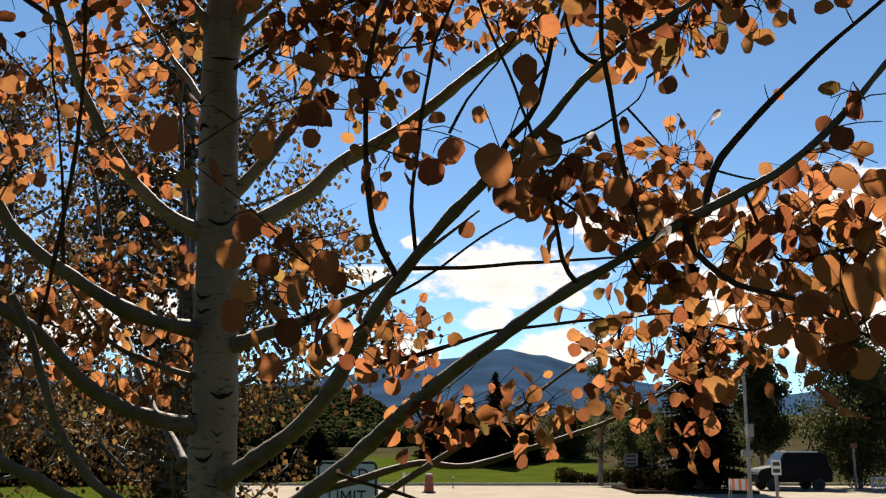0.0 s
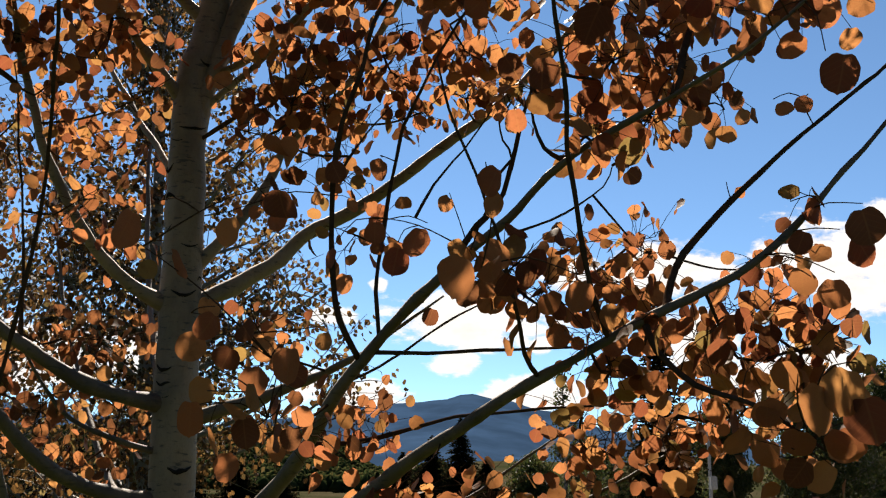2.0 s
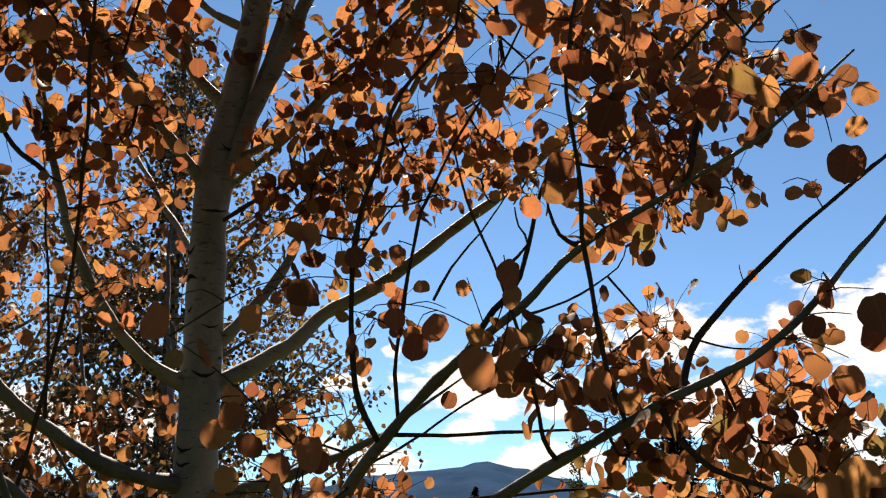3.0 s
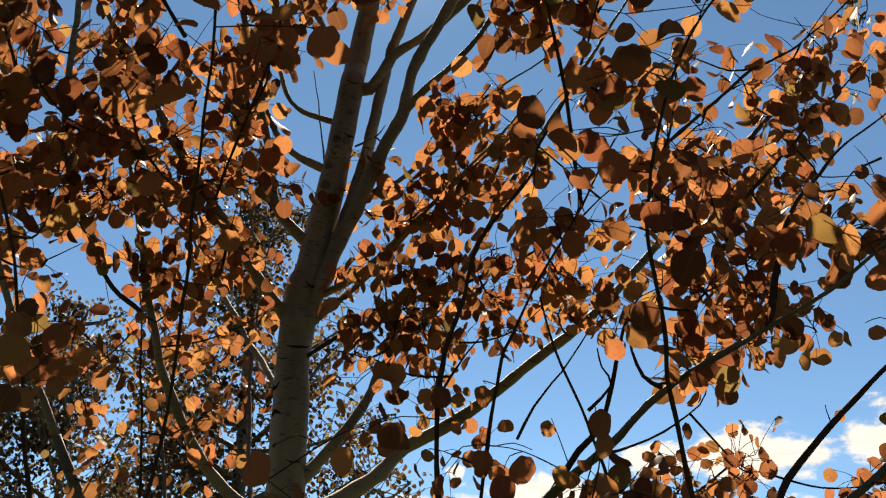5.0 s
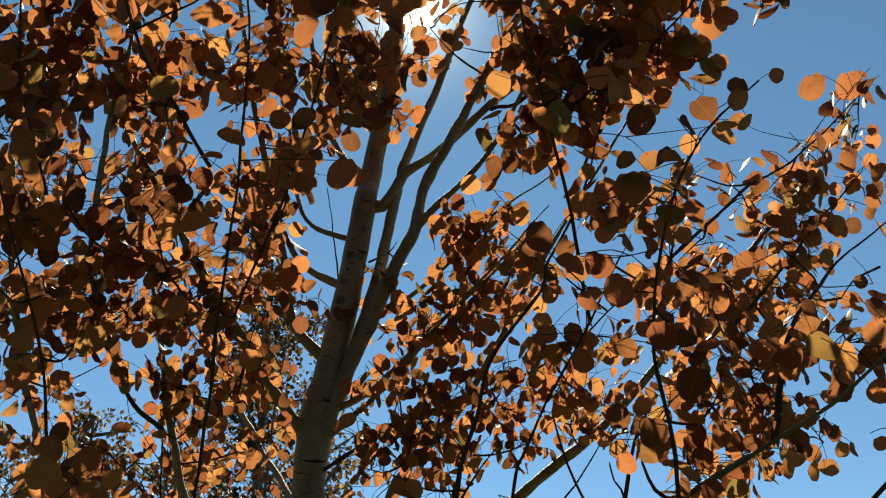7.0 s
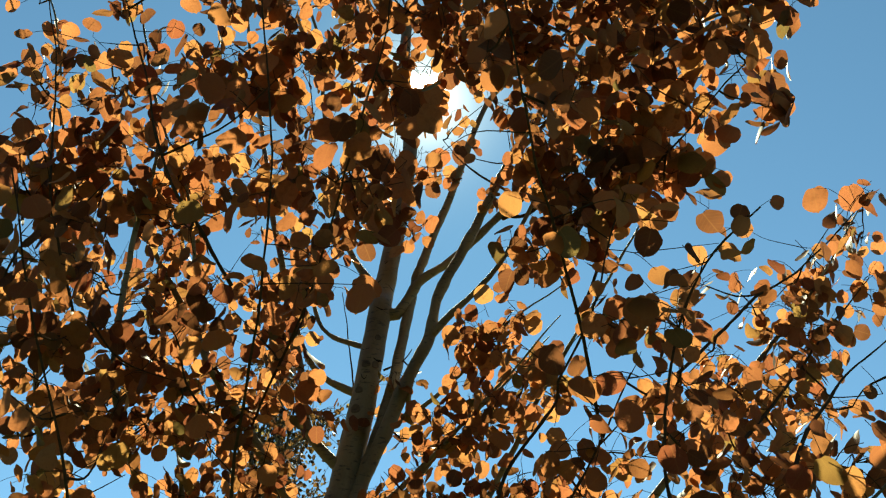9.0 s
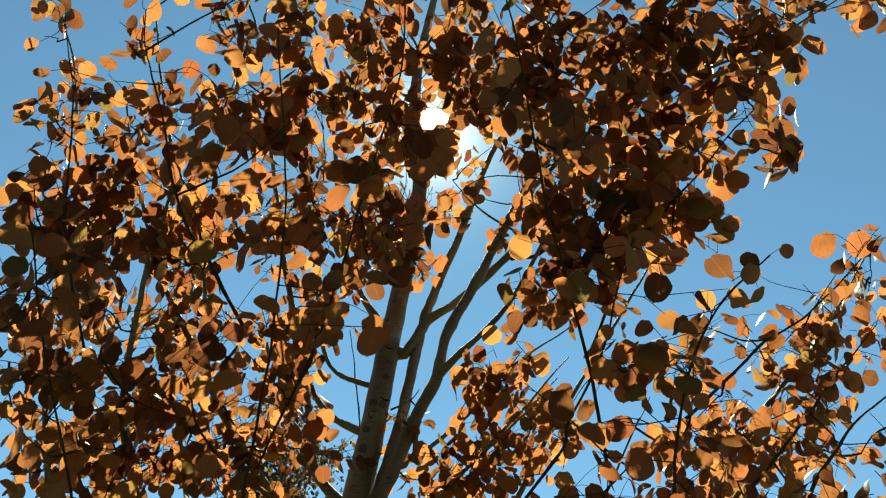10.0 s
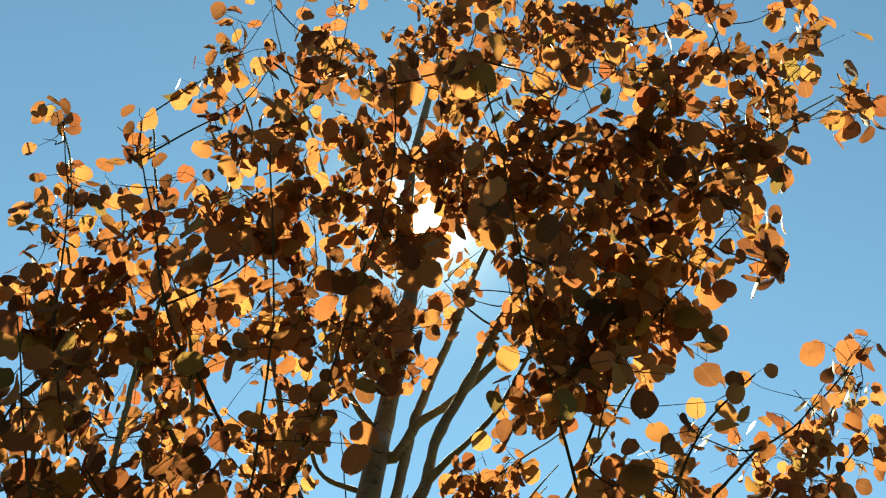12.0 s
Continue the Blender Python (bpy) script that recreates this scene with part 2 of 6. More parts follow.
def leaf_shape(curl, cup, skew, seed=0):
    """A round, pointed blade from its stalk end: verts, uvs, faces."""
    v, uv, f, r = [(0.0, 0.0, 0.0)], [(0.0, 0.0)], [], random.Random(seed)
    sides = [(r.uniform(0.9, 1.08), r.uniform(0, 6.283)) for k in range(2)]
    rows = (0.015, 0.06, 0.15, 0.28, 0.44, 0.60, 0.75, 0.87, 0.95, 0.985)
    for y in rows:
        h = 0.51 * math.sqrt(max(0.0, 1 - ((0.44 - y) / (0.455 if y < 0.44 else 0.55)) ** 2))
        for s, (k, ph) in zip((-1, 0, 1), (sides[0], (0, 0), sides[1])):
            x = s * h * k * (1 + 0.04 * math.sin(9 * y + ph))
            yy = y - (0.05 * abs(s) if y < 0.1 else 0.0)
            v.append((x + skew * y * (1 - y), yy, -curl * y * y + cup * x * x + 0.06 * abs(x) * math.sin(8 * y + ph + s)))
            uv.append((x, y))
    v.append((skew * 0.1, 1.035, -curl))
    uv.append((0.0, 1.0))
    f += [(0, 2, 1), (0, 3, 2)]
    for k in range(len(rows) - 1):
        q = 1 + 3 * k
        f += [(q, q + 1, q + 4, q + 3), (q + 1, q + 2, q + 5, q + 4)]
    q = 1 + 3 * (len(rows) - 1)
    f += [(q, q + 1, q + 3), (q + 1, q + 2, q + 3)]
    return np.array(v), uv, f


LEAVES = [leaf_shape(c, k, s, i) for i, (c, k, s) in enumerate(((0.05, 0.2, 0.03), (0.14, 0.35, -0.05), (-0.08, 0.3, 0.06), (0.22, -0.4, 0.0), (0.06, 0.6, -0.03), (-0.14, -0.2, 0.05), (0.3, 0.5, 0.08), (0.1, 1.1, -0.06), (0.02, -0.15, 0.1), (-0.2, 0.7, -0.08)))]


def leaf_pose(at, size, rng, droop=0.55):
    """A hanging blade with a free turn about its stalk."""
    down = Vector((rng.gauss(0, 1), rng.gauss(0, 1), rng.gauss(0, 0.6))).normalized() * (1 - droop) + Vector((0, 0, -1)) * droop
    down.normalize()
    turn = down.to_track_quat("Y", "Z").to_matrix().to_4x4() @ Matrix.Rotation(rng.uniform(0, 6.283), 4, "Y")
    return Matrix.Translation(at) @ turn @ Matrix.Scale(size, 4)


SMALL_LEAVES = [(np.array(((0, 0, 0), (-0.42, 0.35, h), (-0.25, 0.8, h), (0, 1.0, 0), (0.25, 0.8, -h), (0.42, 0.35, h))), [(0, 0), (-0.4, 0.35), (-0.25, 0.8), (0, 1), (0.25, 0.8), (0.4, 0.35)], [(0, 5, 4, 3), (0, 3, 2, 1)]) for h in (0.05, -0.1, 0.16)]


def joined_leaves(name, poses, mat, parent, rng, label="", shapes=LEAVES):
    verts, uvs, faces, base = [], [], [], 0
    for m in poses:
        v, uv, f = shapes[rng.randrange(len(shapes))]
        a = np.array(m)
        verts.append(v @ a[:3, :3].T + a[:3, 3])
        uvs += uv
        faces += [tuple(i + base for i in q) for q in f]
        base += len(v)
    ob = mesh_object(name, np.concatenate(verts), faces, mat, parent, uvs)
    return tagged(ob, label, kind="stuff")


# ---- ground, hills and mountain ----
def rise(a, b, v):
    t = min(1.0, max(0.0, (v - a) / (b - a)))
    return t * t * (3 - 2 * t)


def ground_height(x, y):
    r = math.hypot(x, y)
    z = -0.75 * rise(3, 12, y) + 2.0 * rise(66, 125, y) + 11.0 * rise(125, 330, y) * rise(-20, 25, x) + 22.0 * rise(190, 420, y) * rise(8, -45, x)
    return z + noise.noise((x * 0.05, y * 0.05, 0)) * 0.5 * rise(70, 140, y)


grass, gn, gb = material("grass", 0.9)
gb.inputs["Specular IOR Level"].default_value = 0.0
gp = place(gn)
gs = gn.add("ShaderNodeSeparateXYZ")
gn.link(gp, gs.inputs[0])
blades, patches = gn.noise(gp, 9.0, 5.0), gn.noise(gp, 0.35, 5.0)
lawn = gn.mix(gn.range(patches, 0.3, 0.7), (0.030, 0.042, 0.006), (0.048, 0.060, 0.009))
lawn = gn.mix(gn.math("MULTIPLY", blades, 0.4), lawn, (0.024, 0.036, 0.005))
dry = gn.mix(gn.range(gn.noise(gp, 0.08, 6.0, 0.6), 0.4, 0.65), (0.04, 0.033, 0.019), (0.02, 0.023, 0.010))
edge = gn.math("ADD", gs.outputs[1], gn.math("MULTIPLY", gn.math("SUBTRACT", patches, 0.5), 24.0))
lawn = gn.mix(gn.math("MULTIPLY", gn.range(gs.outputs[0], 12.5, 16.0), gn.range(gs.outputs[1], 66.0, 72.0)), lawn, dry)
gn.link(gn.mix(gn.range(edge, 100.0, 112.0), lawn, dry), gb.inputs["Base Color"])
bump(gn, gb, blades, 0.6, 0.03)
concrete = plain("concrete_paving", (0.25, 0.217, 0.172), 0.85, grain=0.6, amount=0.12)
kerb_stone = plain("kerb_stone", (0.3, 0.285, 0.26), 0.85, grain=4.0, amount=0.1)
axis = [-3000, -1500, -800, -500, -350, -250, -180, -130, -100, -80, -60, -45, -32, -22, -14, -8, -4, -1, 2, 5, 9, 14, 22, 32, 45, 60, 80, 100, 130, 180, 250, 350, 500, 800, 1500, 3000]
deep = [-3000, -1000, -300, -100, -30, -10, -3, 0, 3, 4.5, 6, 8, 10, 12, 20, 35, 50, 64.5, 68, 72, 78, 84, 90, 98, 106, 115, 125, 140, 160, 190, 220, 250, 280, 310, 340, 370, 400, 440, 500, 600, 900, 1600, 3200]
gv = [(x, y, ground_height(x, y)) for y in deep for x in axis]
gf = [(j * len(axis) + i, j * len(axis) + i + 1, (j + 1) * len(axis) + i + 1, (j + 1) * len(axis) + i) for j in range(len(deep) - 1) for i in range(len(axis) - 1)]
tagged(mesh_object("ground", gv, gf, grass), "short green lawn rising to a hill", "ground", kind="structure")
bm = bmesh.new()
box(bm, (90, 51, 0.04), (31, 38.7, -0.762))
tagged(part("pavement", bm, concrete), "pale sunlit concrete parking area", "pavement", kind="structure")
bm = bmesh.new()
box(bm, (90, 0.35, 0.18), (31, 64.4, -0.68), 0.03)
tagged(part("kerb", bm, kerb_stone), "pale concrete kerb along the paving", "kerb", kind="structure")

# forest colour with the blue of distant air haze mixed in
hazy_mountain_mat = plain("hazy_mountain_forest", (0.021, 0.043, 0.08), 1.0, grain=0.007, amount=0.25)


def mountain(name, dist, ridge, depth, mat, label, rough=14.0):
    """A ridge across the valley: azimuth and elevation of its crest, degrees."""
    v, f, n, rows = [], [], 160, 14
    for i in range(n + 1):
        a = ridge[0][0] + (ridge[-1][0] - ridge[0][0]) * i / n
        for (a0, e0), (a1, e1) in zip(ridge, ridge[1:]):
            if a0 <= a <= a1:
                e = e0 + (e1 - e0) * rise(a0, a1, a)
        for j in range(rows + 1):
            s = j / rows
            r = dist - depth * s
            x, y = r * math.sin(radians(a)), r * math.cos(radians(a))
            z = EYE + dist * math.tan(radians(e)) * (1 - s) ** 1.3
            z += rough * (noise.fractal(Vector((x, y, 0)) * 0.006, 1.0, 2.0, 5)) * (0.25 + 2.0 * s * (1 - s))
            v.append((x, y, z - (60 if j == rows else 0)))
    k = rows + 1
    for i in range(n):
        for j in range(rows):
            f.append((i * k + j, i * k + j + 1, (i + 1) * k + j + 1, (i + 1) * k + j))
    return tagged(mesh_object(name, v, f, mat), label, "mountain", kind="structure")


mountain("backdrop_mountain", 3000, ((-60, 4.5), (-30, 5.0), (-12, 3.6), (-6.0, 4.1), (-3, 4.8), (0.2, 5.1), (1.9, 5.25), (3.5, 5.7), (5.6, 5.3), (8, 4.7), (12, 3.6), (18, 2.8), (24, 3.4), (40, 4.6), (60, 3.5)), 1500, hazy_mountain_mat, "wooded mountain ridge far off, air haze painted blue-grey")

# out of view: added behind the viewer to hold back low sky light
mountain("unseen_range", 2600, ((62, 4.5), (100, 9), (140, 13), (180, 12), (220, 14), (260, 9), (298, 4.5)), 1300, hazy_mountain_mat, "unseen mountain range added to block low sky light")

# ---- other trees ----
def leaf_card_tree(name, at, height, spread, low, count, mat, label, leaf=0.06, bark_mat=None, taper=1.0, seed=1, lean=0.0):
    """A broadleaf tree: tapered trunk, limbs, and a crown of single leaves in uneven clumps."""
    r = random.Random(seed)
    base = thing(name, at, label, "tree")
    bark_mat = bark_mat or grey_bark
    v, f = [], []
    line = smooth_line([(0, 0, -0.1), (0.02 * height, 0.01 * height, height * 0.4), (lean, 0, height * 0.97)], height / 30)
    tube(v, f, line, height * 0.016, height * 0.002, 10, 0.1)
    mesh_object("trunk", v, f, bark_mat, base)
    poses, k, each = [], max(22, min(70, count // 160)), 11
    per = max(3, count // (k * each))
    for i in range(k):
        h = low + (0.98 - low) * (i + r.random()) / k
        q = line[min(len(line) - 1, int(h * len(line)))]
        a = r.uniform(0, 6.283)
        out = spread * (1 - ((h - low) / (1 - low)) ** 1.6 * taper) * (0.55 + 0.45 * min(1.0, (h - low) * 6 + 0.2)) * r.uniform(0.55, 1.1)
        end = q + Vector((math.cos(a) * out, math.sin(a) * out, out * r.uniform(0.3, 0.8)))
        bv, bf = [], []
        arm = smooth_line([q, (q + end) / 2 - Vector((0, 0, 0.08 * out)), end], max(0.1, out / 8))
        tube(bv, bf, arm, height * 0.004, height * 0.0012, 6)
        for j in range(2 + int(per * 1.6 * out / spread)):
            s = arm[int(len(arm) * (1 - 0.85 * r.random() ** 1.2) * 0.999)]
            d = Vector((r.gauss(0, 1), r.gauss(0, 1), r.gauss(0.15, 0.7))).normalized() * (0.16 * spread + 0.22 * out) * r.uniform(0.4, 1.1)
            tube(bv, bf, [s, s + d * 0.5 + Vector((0, 0, 0.05 * d.length)), s + d], height * 0.0006 + 0.002, 0.002, 3)
            for i_ in range(each):
                u = r.uniform(0.25, 1.05)
                o = Vector((r.gauss(0, 1), r.gauss(0, 1), r.gauss(-0.3, 1))) * leaf * 1.1
                poses.append(leaf_pose(s + d * u + o, leaf * r.uniform(0.7, 1.2), r))
        mesh_object("branch", bv, bf, bark_mat, base)
    joined_leaves("crown", poses, mat, base, r, shapes=SMALL_LEAVES)
    return base


def conifer(name, at, height, spread, label, seed=1, tiers=40):
    """A spruce: trunk and drooping tiers of boughs set with needle sprays."""
    r = random.Random(seed)
    base = thing(name, at, label, "tree")
    v, f = [], []
    tube(v, f, smooth_line([(0, 0, -0.2), (0, 0, height * 0.5), (0, 0, height * 0.98)], height / 8), height * 0.016, 0.01, 8)
    mesh_object("trunk", v, f, grey_bark, base)
    v, uv, f = [], [], []
    for i in range(tiers):
        h = 0.06 + 0.93 * (i + r.random() * 0.6) / tiers
        reach = spread * (1 - h) ** 0.85 + 0.015 * height * (1 - h)
        for k in range(r.randint(12, 17)):
            a, l = r.uniform(0, 6.283), reach * r.uniform(0.65, 1.1)
            d = Vector((math.cos(a), math.sin(a), 0))
            s = Vector((-d.y, d.x, 0))
            z0 = height * h + r.uniform(-0.2, 0.2)
            m = max(4, int(l / 0.28))
            for j in range(m):
                t = (j + 0.5) / m
                p = d * (l * t) + Vector((0, 0, z0 - l * 0.35 * t + l * 0.15 * t * t))
                wd = 0.34 * l * (1 - 0.7 * t) * r.uniform(0.6, 1.2) + 0.06
                for sg in (-1, 1):
                    b = len(v)
                    q = p + s * (sg * wd) + d * (0.25 * wd) + Vector((0, 0, -r.uniform(0.15, 0.6) * wd))
                    v += [p - d * 0.14, p + d * 0.16 + Vector((0, 0, 0.04)), q]
                    uv += [(0, 0), (0.1, 0.3), (0.2, 0.9)]
                    f.append((b, b + 1, b + 2))
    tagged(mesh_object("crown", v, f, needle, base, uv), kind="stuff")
    return base


def on_ground(x, y):
    return (x, y, ground_height(x, y))


leaf_card_tree("birch_tree", on_ground(-2.55, 9.0), 7.9, 1.95, 0.17, 20000, olive_leaf, "slender birch turning olive and brown", 0.056, taper=1.0, seed=3)
leaf_card_tree("birch_tree", on_ground(-5.0, 10.8), 6.9, 2.2, 0.3, 14000, olive_leaf, "spreading birch turning olive and brown", 0.058, taper=0.9, seed=4)
conifer("spruce_tree", (13.96, 54.5, -0.6), 14.03, 2.7, "tall dark spruce on the dark bed", 5, 60)
conifer("spruce_tree", on_ground(4.9, 92), 8.6, 3.3, "dark spruce on the lawn", 6)
conifer("spruce_tree", on_ground(2.3, 95), 6.9, 3.4, "dark spruce on the lawn", 7)
conifer("spruce_tree", on_ground(-0.4, 99), 5.2, 3.2, "dark spruce on the lawn", 8)
conifer("spruce_tree", on_ground(7.6, 96), 4.6, 3.2, "dark spruce on the lawn", 9)
for i, (x, y, h) in enumerate(((-19, 33, 3.9), (-16, 31, 3.9), (-13.4, 32, 4.0), (-11.2, 32, 3.7), (-9.2, 33, 3.5), (-7.4, 34, 3.2), (-17.5, 38, 4.6), (-15, 36, 4.2), (-12.6, 38, 4.4), (-20.5, 38, 5.0), (-10.5, 40, 4.2), (-5.8, 35, 3.0), (-5.0, 40, 2.6))):
    conifer("spruce_tree", on_ground(2.1 * x, 2.1 * y), 2.1 * h - 1.9, 3.9, "dark spruce at the lawn's far edge", 20 + i, 34)
leaf_card_tree("poplar_tree", on_ground(20.3, 64), 10.0, 2.2, 0.24, 24000, green_leaf, "green poplar behind the paving", 0.17, seed=8)
leaf_card_tree("poplar_tree", on_ground(24.9, 60), 9.8, 4.4, 0.08, 30000, green_leaf, "broad green poplar behind the paving", 0.17, taper=0.85, seed=9)
leaf_card_tree("poplar_tree", on_ground(30.2, 62), 11.0, 3.3, 0.06, 24000, green_leaf, "broad green poplar behind the paving", 0.17, taper=0.85, seed=10)
leaf_card_tree("poplar_tree", on_ground(35.5, 70), 12.0, 3.6, 0.06, 20000, green_leaf, "broad green poplar behind the paving", 0.26, taper=0.85, seed=15)
for i, (x, y, h, s) in enumerate(((22.5, 84, 5.2, 3.0), (18.0, 92, 5.2, 3.0), (12.5, 100, 4.6, 3.0))):
    leaf_card_tree("poplar_tree", on_ground(x, y), h, s, 0.02, 9000, green_leaf, "low green poplar far behind the paving", 0.24, taper=0.7, seed=30 + i)
leaf_card_tree("poplar_tree", on_ground(10.0, 64), 11.2, 1.6, 0.2, 3600, green_leaf, "thin green poplar by the lawn", 0.14, seed=12)
leaf_card_tree("young_tree", on_ground(12.2, 65), 4.6, 1.5, 0.38, 2600, green_leaf, "small green tree by the lawn", 0.14, seed=13)
leaf_card_tree("young_tree", on_ground(13.9, 67), 4.9, 1.4, 0.38, 2400, green_leaf, "small green tree by the lawn", 0.14, seed=14)


# ---- the aspen in the foreground ----
rng = random.Random(11)
aspen = thing("aspen_tree", (0, 0, 0), "young aspen with pale scarred bark and orange autumn leaves", "tree")
LIMB_POINTS = []
TRUNK_LINE = [(-0.635, 2.720, -0.100), (-0.625, 2.720, 1.500), (-0.637, 2.720, 2.058), (-0.662, 2.740, 2.814), (-0.634, 2.760, 3.016), (-0.600, 2.785, 3.294), (-0.584, 2.800, 3.447), (-0.559, 2.840, 3.793), (-0.559, 2.900, 3.905), (-0.490, 2.950, 4.701), (-0.529, 2.970, 5.049), (-0.544, 3.000, 5.564), (-0.472, 3.050, 6.339), (-0.388, 3.100, 7.285)]
tv, tf = [], []
trunk_path = smooth_line(TRUNK_LINE, 0.04)
tube(tv, tf, trunk_path, 0.080, 0.007, 22, 0.10, 0.95)
mesh_object("trunk", tv, tf, bark, aspen)
LIMB_POINTS += trunk_path[len(trunk_path) // 3:]


def bark_scar(height, facing, half, drop, thick):
    """A dark crescent ridge on the trunk: facing and half width in degrees, 0 faces the viewer."""
    k = min(range(len(trunk_path)), key=lambda i: abs(trunk_path[i].z - height))
    r = 0.007 + 0.073 * (1 - k / (len(trunk_path) - 1)) ** 0.95
    line = []
    for j in range(9):
        u = -1 + j / 4
        a = radians(-90 + facing + half * u)
        line.append(trunk_path[k] + Vector((r * math.cos(a), r * math.sin(a), drop * (u * u - 0.5 + 0.35 * u * math.sin(height * 40)) + 0.006 * noise.noise((height * 31, u * 1.6, 0.0)))))
    v, f = [], []
    tube(v, f, line[:5], thick * 0.25, thick, 6)
    tube(v, f, line[4:], thick, thick * 0.2, 6)
    mesh_object("bark_scar", v, f, scar_bark, aspen)


for k in range(24):
    bark_scar(0.9 + 3.9 * (k + rng.random()) / 24, rng.uniform(-85, 85), rng.uniform(8, 42), rng.choice((0.012, 0.02, -0.010, 0.004, 0.008)), rng.uniform(0.0014, 0.0034))

for k in range(7):
    bark_scar(1.25 + 1.5 * (k + rng.random()) / 7, rng.uniform(-65, 65), rng.uniform(20, 46), rng.choice((0.014, 0.02, -0.008, 0.010)), rng.uniform(0.005, 0.0085))

for k in range(9):
    bark_scar(1.15 + 3.1 * (k + rng.random()) / 9, rng.uniform(-60, 60), rng.uniform(28, 48), rng.choice((0.014, 0.018, 0.01)), rng.uniform(0.003, 0.006))



def knot(height, facing, half, tall):
    """A dark eye on the trunk where a twig has fallen: a rough oval with a raised lip."""
    k = min(range(len(trunk_path)), key=lambda i: abs(trunk_path[i].z - height))
    r = 0.007 + 0.073 * (1 - k / (len(trunk_path) - 1)) ** 0.95

    def on_bark(u, v, proud):
        a = radians(-90 + facing + half * u)
        return trunk_path[k] + Vector(((r + proud) * math.cos(a), (r + proud) * math.sin(a), height - trunk_path[k].z + tall * v))

    v, f = [on_bark(0, 0, 0.003)], []
    for ring, (size, proud) in enumerate(((0.4, 0.002), (0.62, 0.003), (0.8, 0.005), (0.98, -0.004))):
        for j in range(14):
            a = 2 * math.pi * j / 14
            w_ = size * (1 + 0.16 * noise.noise((height * 17, math.cos(a) * 1.5, math.sin(a) * 1.5)))
            v.append(on_bark(w_ * math.cos(a), w_ * math.sin(a) - 0.25 * math.cos(a) ** 2, proud))
    f += [(0, 1 + j, 1 + (j + 1) % 14) for j in range(14)]
    for ring in range(3):
        b = 1 + 14 * ring
        f += [(b + j, b + 14 + j, b + 14 + (j + 1) % 14, b + (j + 1) % 14) for j in range(14)]
    mesh_object("knot", v, f, limb_bark, aspen)


for height, facing, half, tall in (((3.50, -5, 24, 0.016), (3.50, 38, 20, 0.017), (3.39, -18, 20, 0.015), (3.31, -10, 24, 0.018), (3.62, 25, 18, 0.013))):
    knot(height, facing, half, tall)


def limb(points, r0, r1):
    """One bough of the aspen; foliage can spring from it."""
    line = smooth_line(points, 0.03)
    line = [q + noise.noise_vector(q * 6.0) * 0.006 + noise.noise_vector(q * 21.0) * 0.0018 for q in line]
    v, f = [], []
    tube(v, f, line, r0 * 0.9, r1, 10, 0.25, 1.1, 0.45 if r0 > 0.012 else 0.0)
    # boughs rooted above 2.1 m get paler bark, making up for their shade
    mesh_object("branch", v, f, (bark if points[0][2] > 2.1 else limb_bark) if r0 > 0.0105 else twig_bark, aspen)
    LIMB_POINTS.extend(line[len(line) // 6:])


limb([(-0.625, 2.720, 1.495), (-0.402, 2.500, 1.619), (-0.268, 2.350, 1.736), (-0.152, 2.200, 1.905), (-0.055, 2.120, 2.020), (0.090, 1.980, 2.149), (0.197, 1.850, 2.223), (0.291, 1.720, 2.295), (0.460, 1.600, 2.385), (0.590, 1.500, 2.450), (0.732, 1.420, 2.572)], 0.027, 0.002)
limb([(-0.633, 2.720, 1.866), (-0.368, 2.600, 1.933), (-0.234, 2.450, 1.969), (-0.113, 2.300, 2.003), (-0.031, 2.200, 2.049), (0.082, 2.100, 2.115)], 0.024, 0.002)
limb([(-0.625, 2.720, 1.288), (-0.314, 2.500, 1.502), (-0.178, 2.350, 1.611), (-0.043, 2.200, 1.715), (0.078, 2.050, 1.795), (0.185, 1.920, 1.866), (0.316, 1.820, 1.939), (0.433, 1.760, 2.004), (0.539, 1.720, 2.058), (0.628, 1.700, 2.106), (0.719, 1.680, 2.187), (0.798, 1.660, 2.281), (0.941, 1.650, 2.435), (1.056, 1.630, 2.558)], 0.028, 0.002)
limb([(0.484, 1.741, 2.029), (0.489, 1.780, 2.043), (0.524, 1.820, 2.127), (0.569, 1.830, 2.187), (0.668, 1.840, 2.293), (0.768, 1.850, 2.384), (0.932, 1.860, 2.522), (1.068, 1.880, 2.654), (1.226, 1.900, 2.807)], 0.009, 0.002)
limb([(-0.641, 2.724, 2.173), (-0.407, 2.800, 2.333), (-0.305, 2.840, 2.440), (-0.161, 2.840, 2.529), (-0.024, 2.820, 2.621), (0.130, 2.800, 2.749), (0.285, 2.780, 2.869), (0.593, 2.700, 3.205), (0.839, 2.680, 3.492), (1.026, 2.680, 3.719), (1.304, 2.700, 4.132)], 0.026, 0.002)
limb([(-0.644, 2.726, 2.270), (-0.503, 2.750, 2.448), (-0.431, 2.800, 2.587), (-0.383, 2.820, 2.711), (-0.209, 2.760, 2.880), (-0.071, 2.680, 3.099), (0.015, 2.600, 3.237), (0.134, 2.480, 3.394), (0.234, 2.450, 3.563), (0.333, 2.420, 3.717), (0.431, 2.400, 3.888)], 0.019, 0.003)
limb([(-0.661, 2.739, 2.756), (-0.426, 2.700, 2.973), (-0.255, 2.650, 3.166), (-0.081, 2.600, 3.321), (0.076, 2.550, 3.476)], 0.012, 0.002)
limb([(0.082, 1.987, 2.142), (0.142, 1.940, 2.229), (0.193, 1.910, 2.292), (0.235, 1.860, 2.479), (0.298, 1.840, 2.584)], 0.009, 0.002)
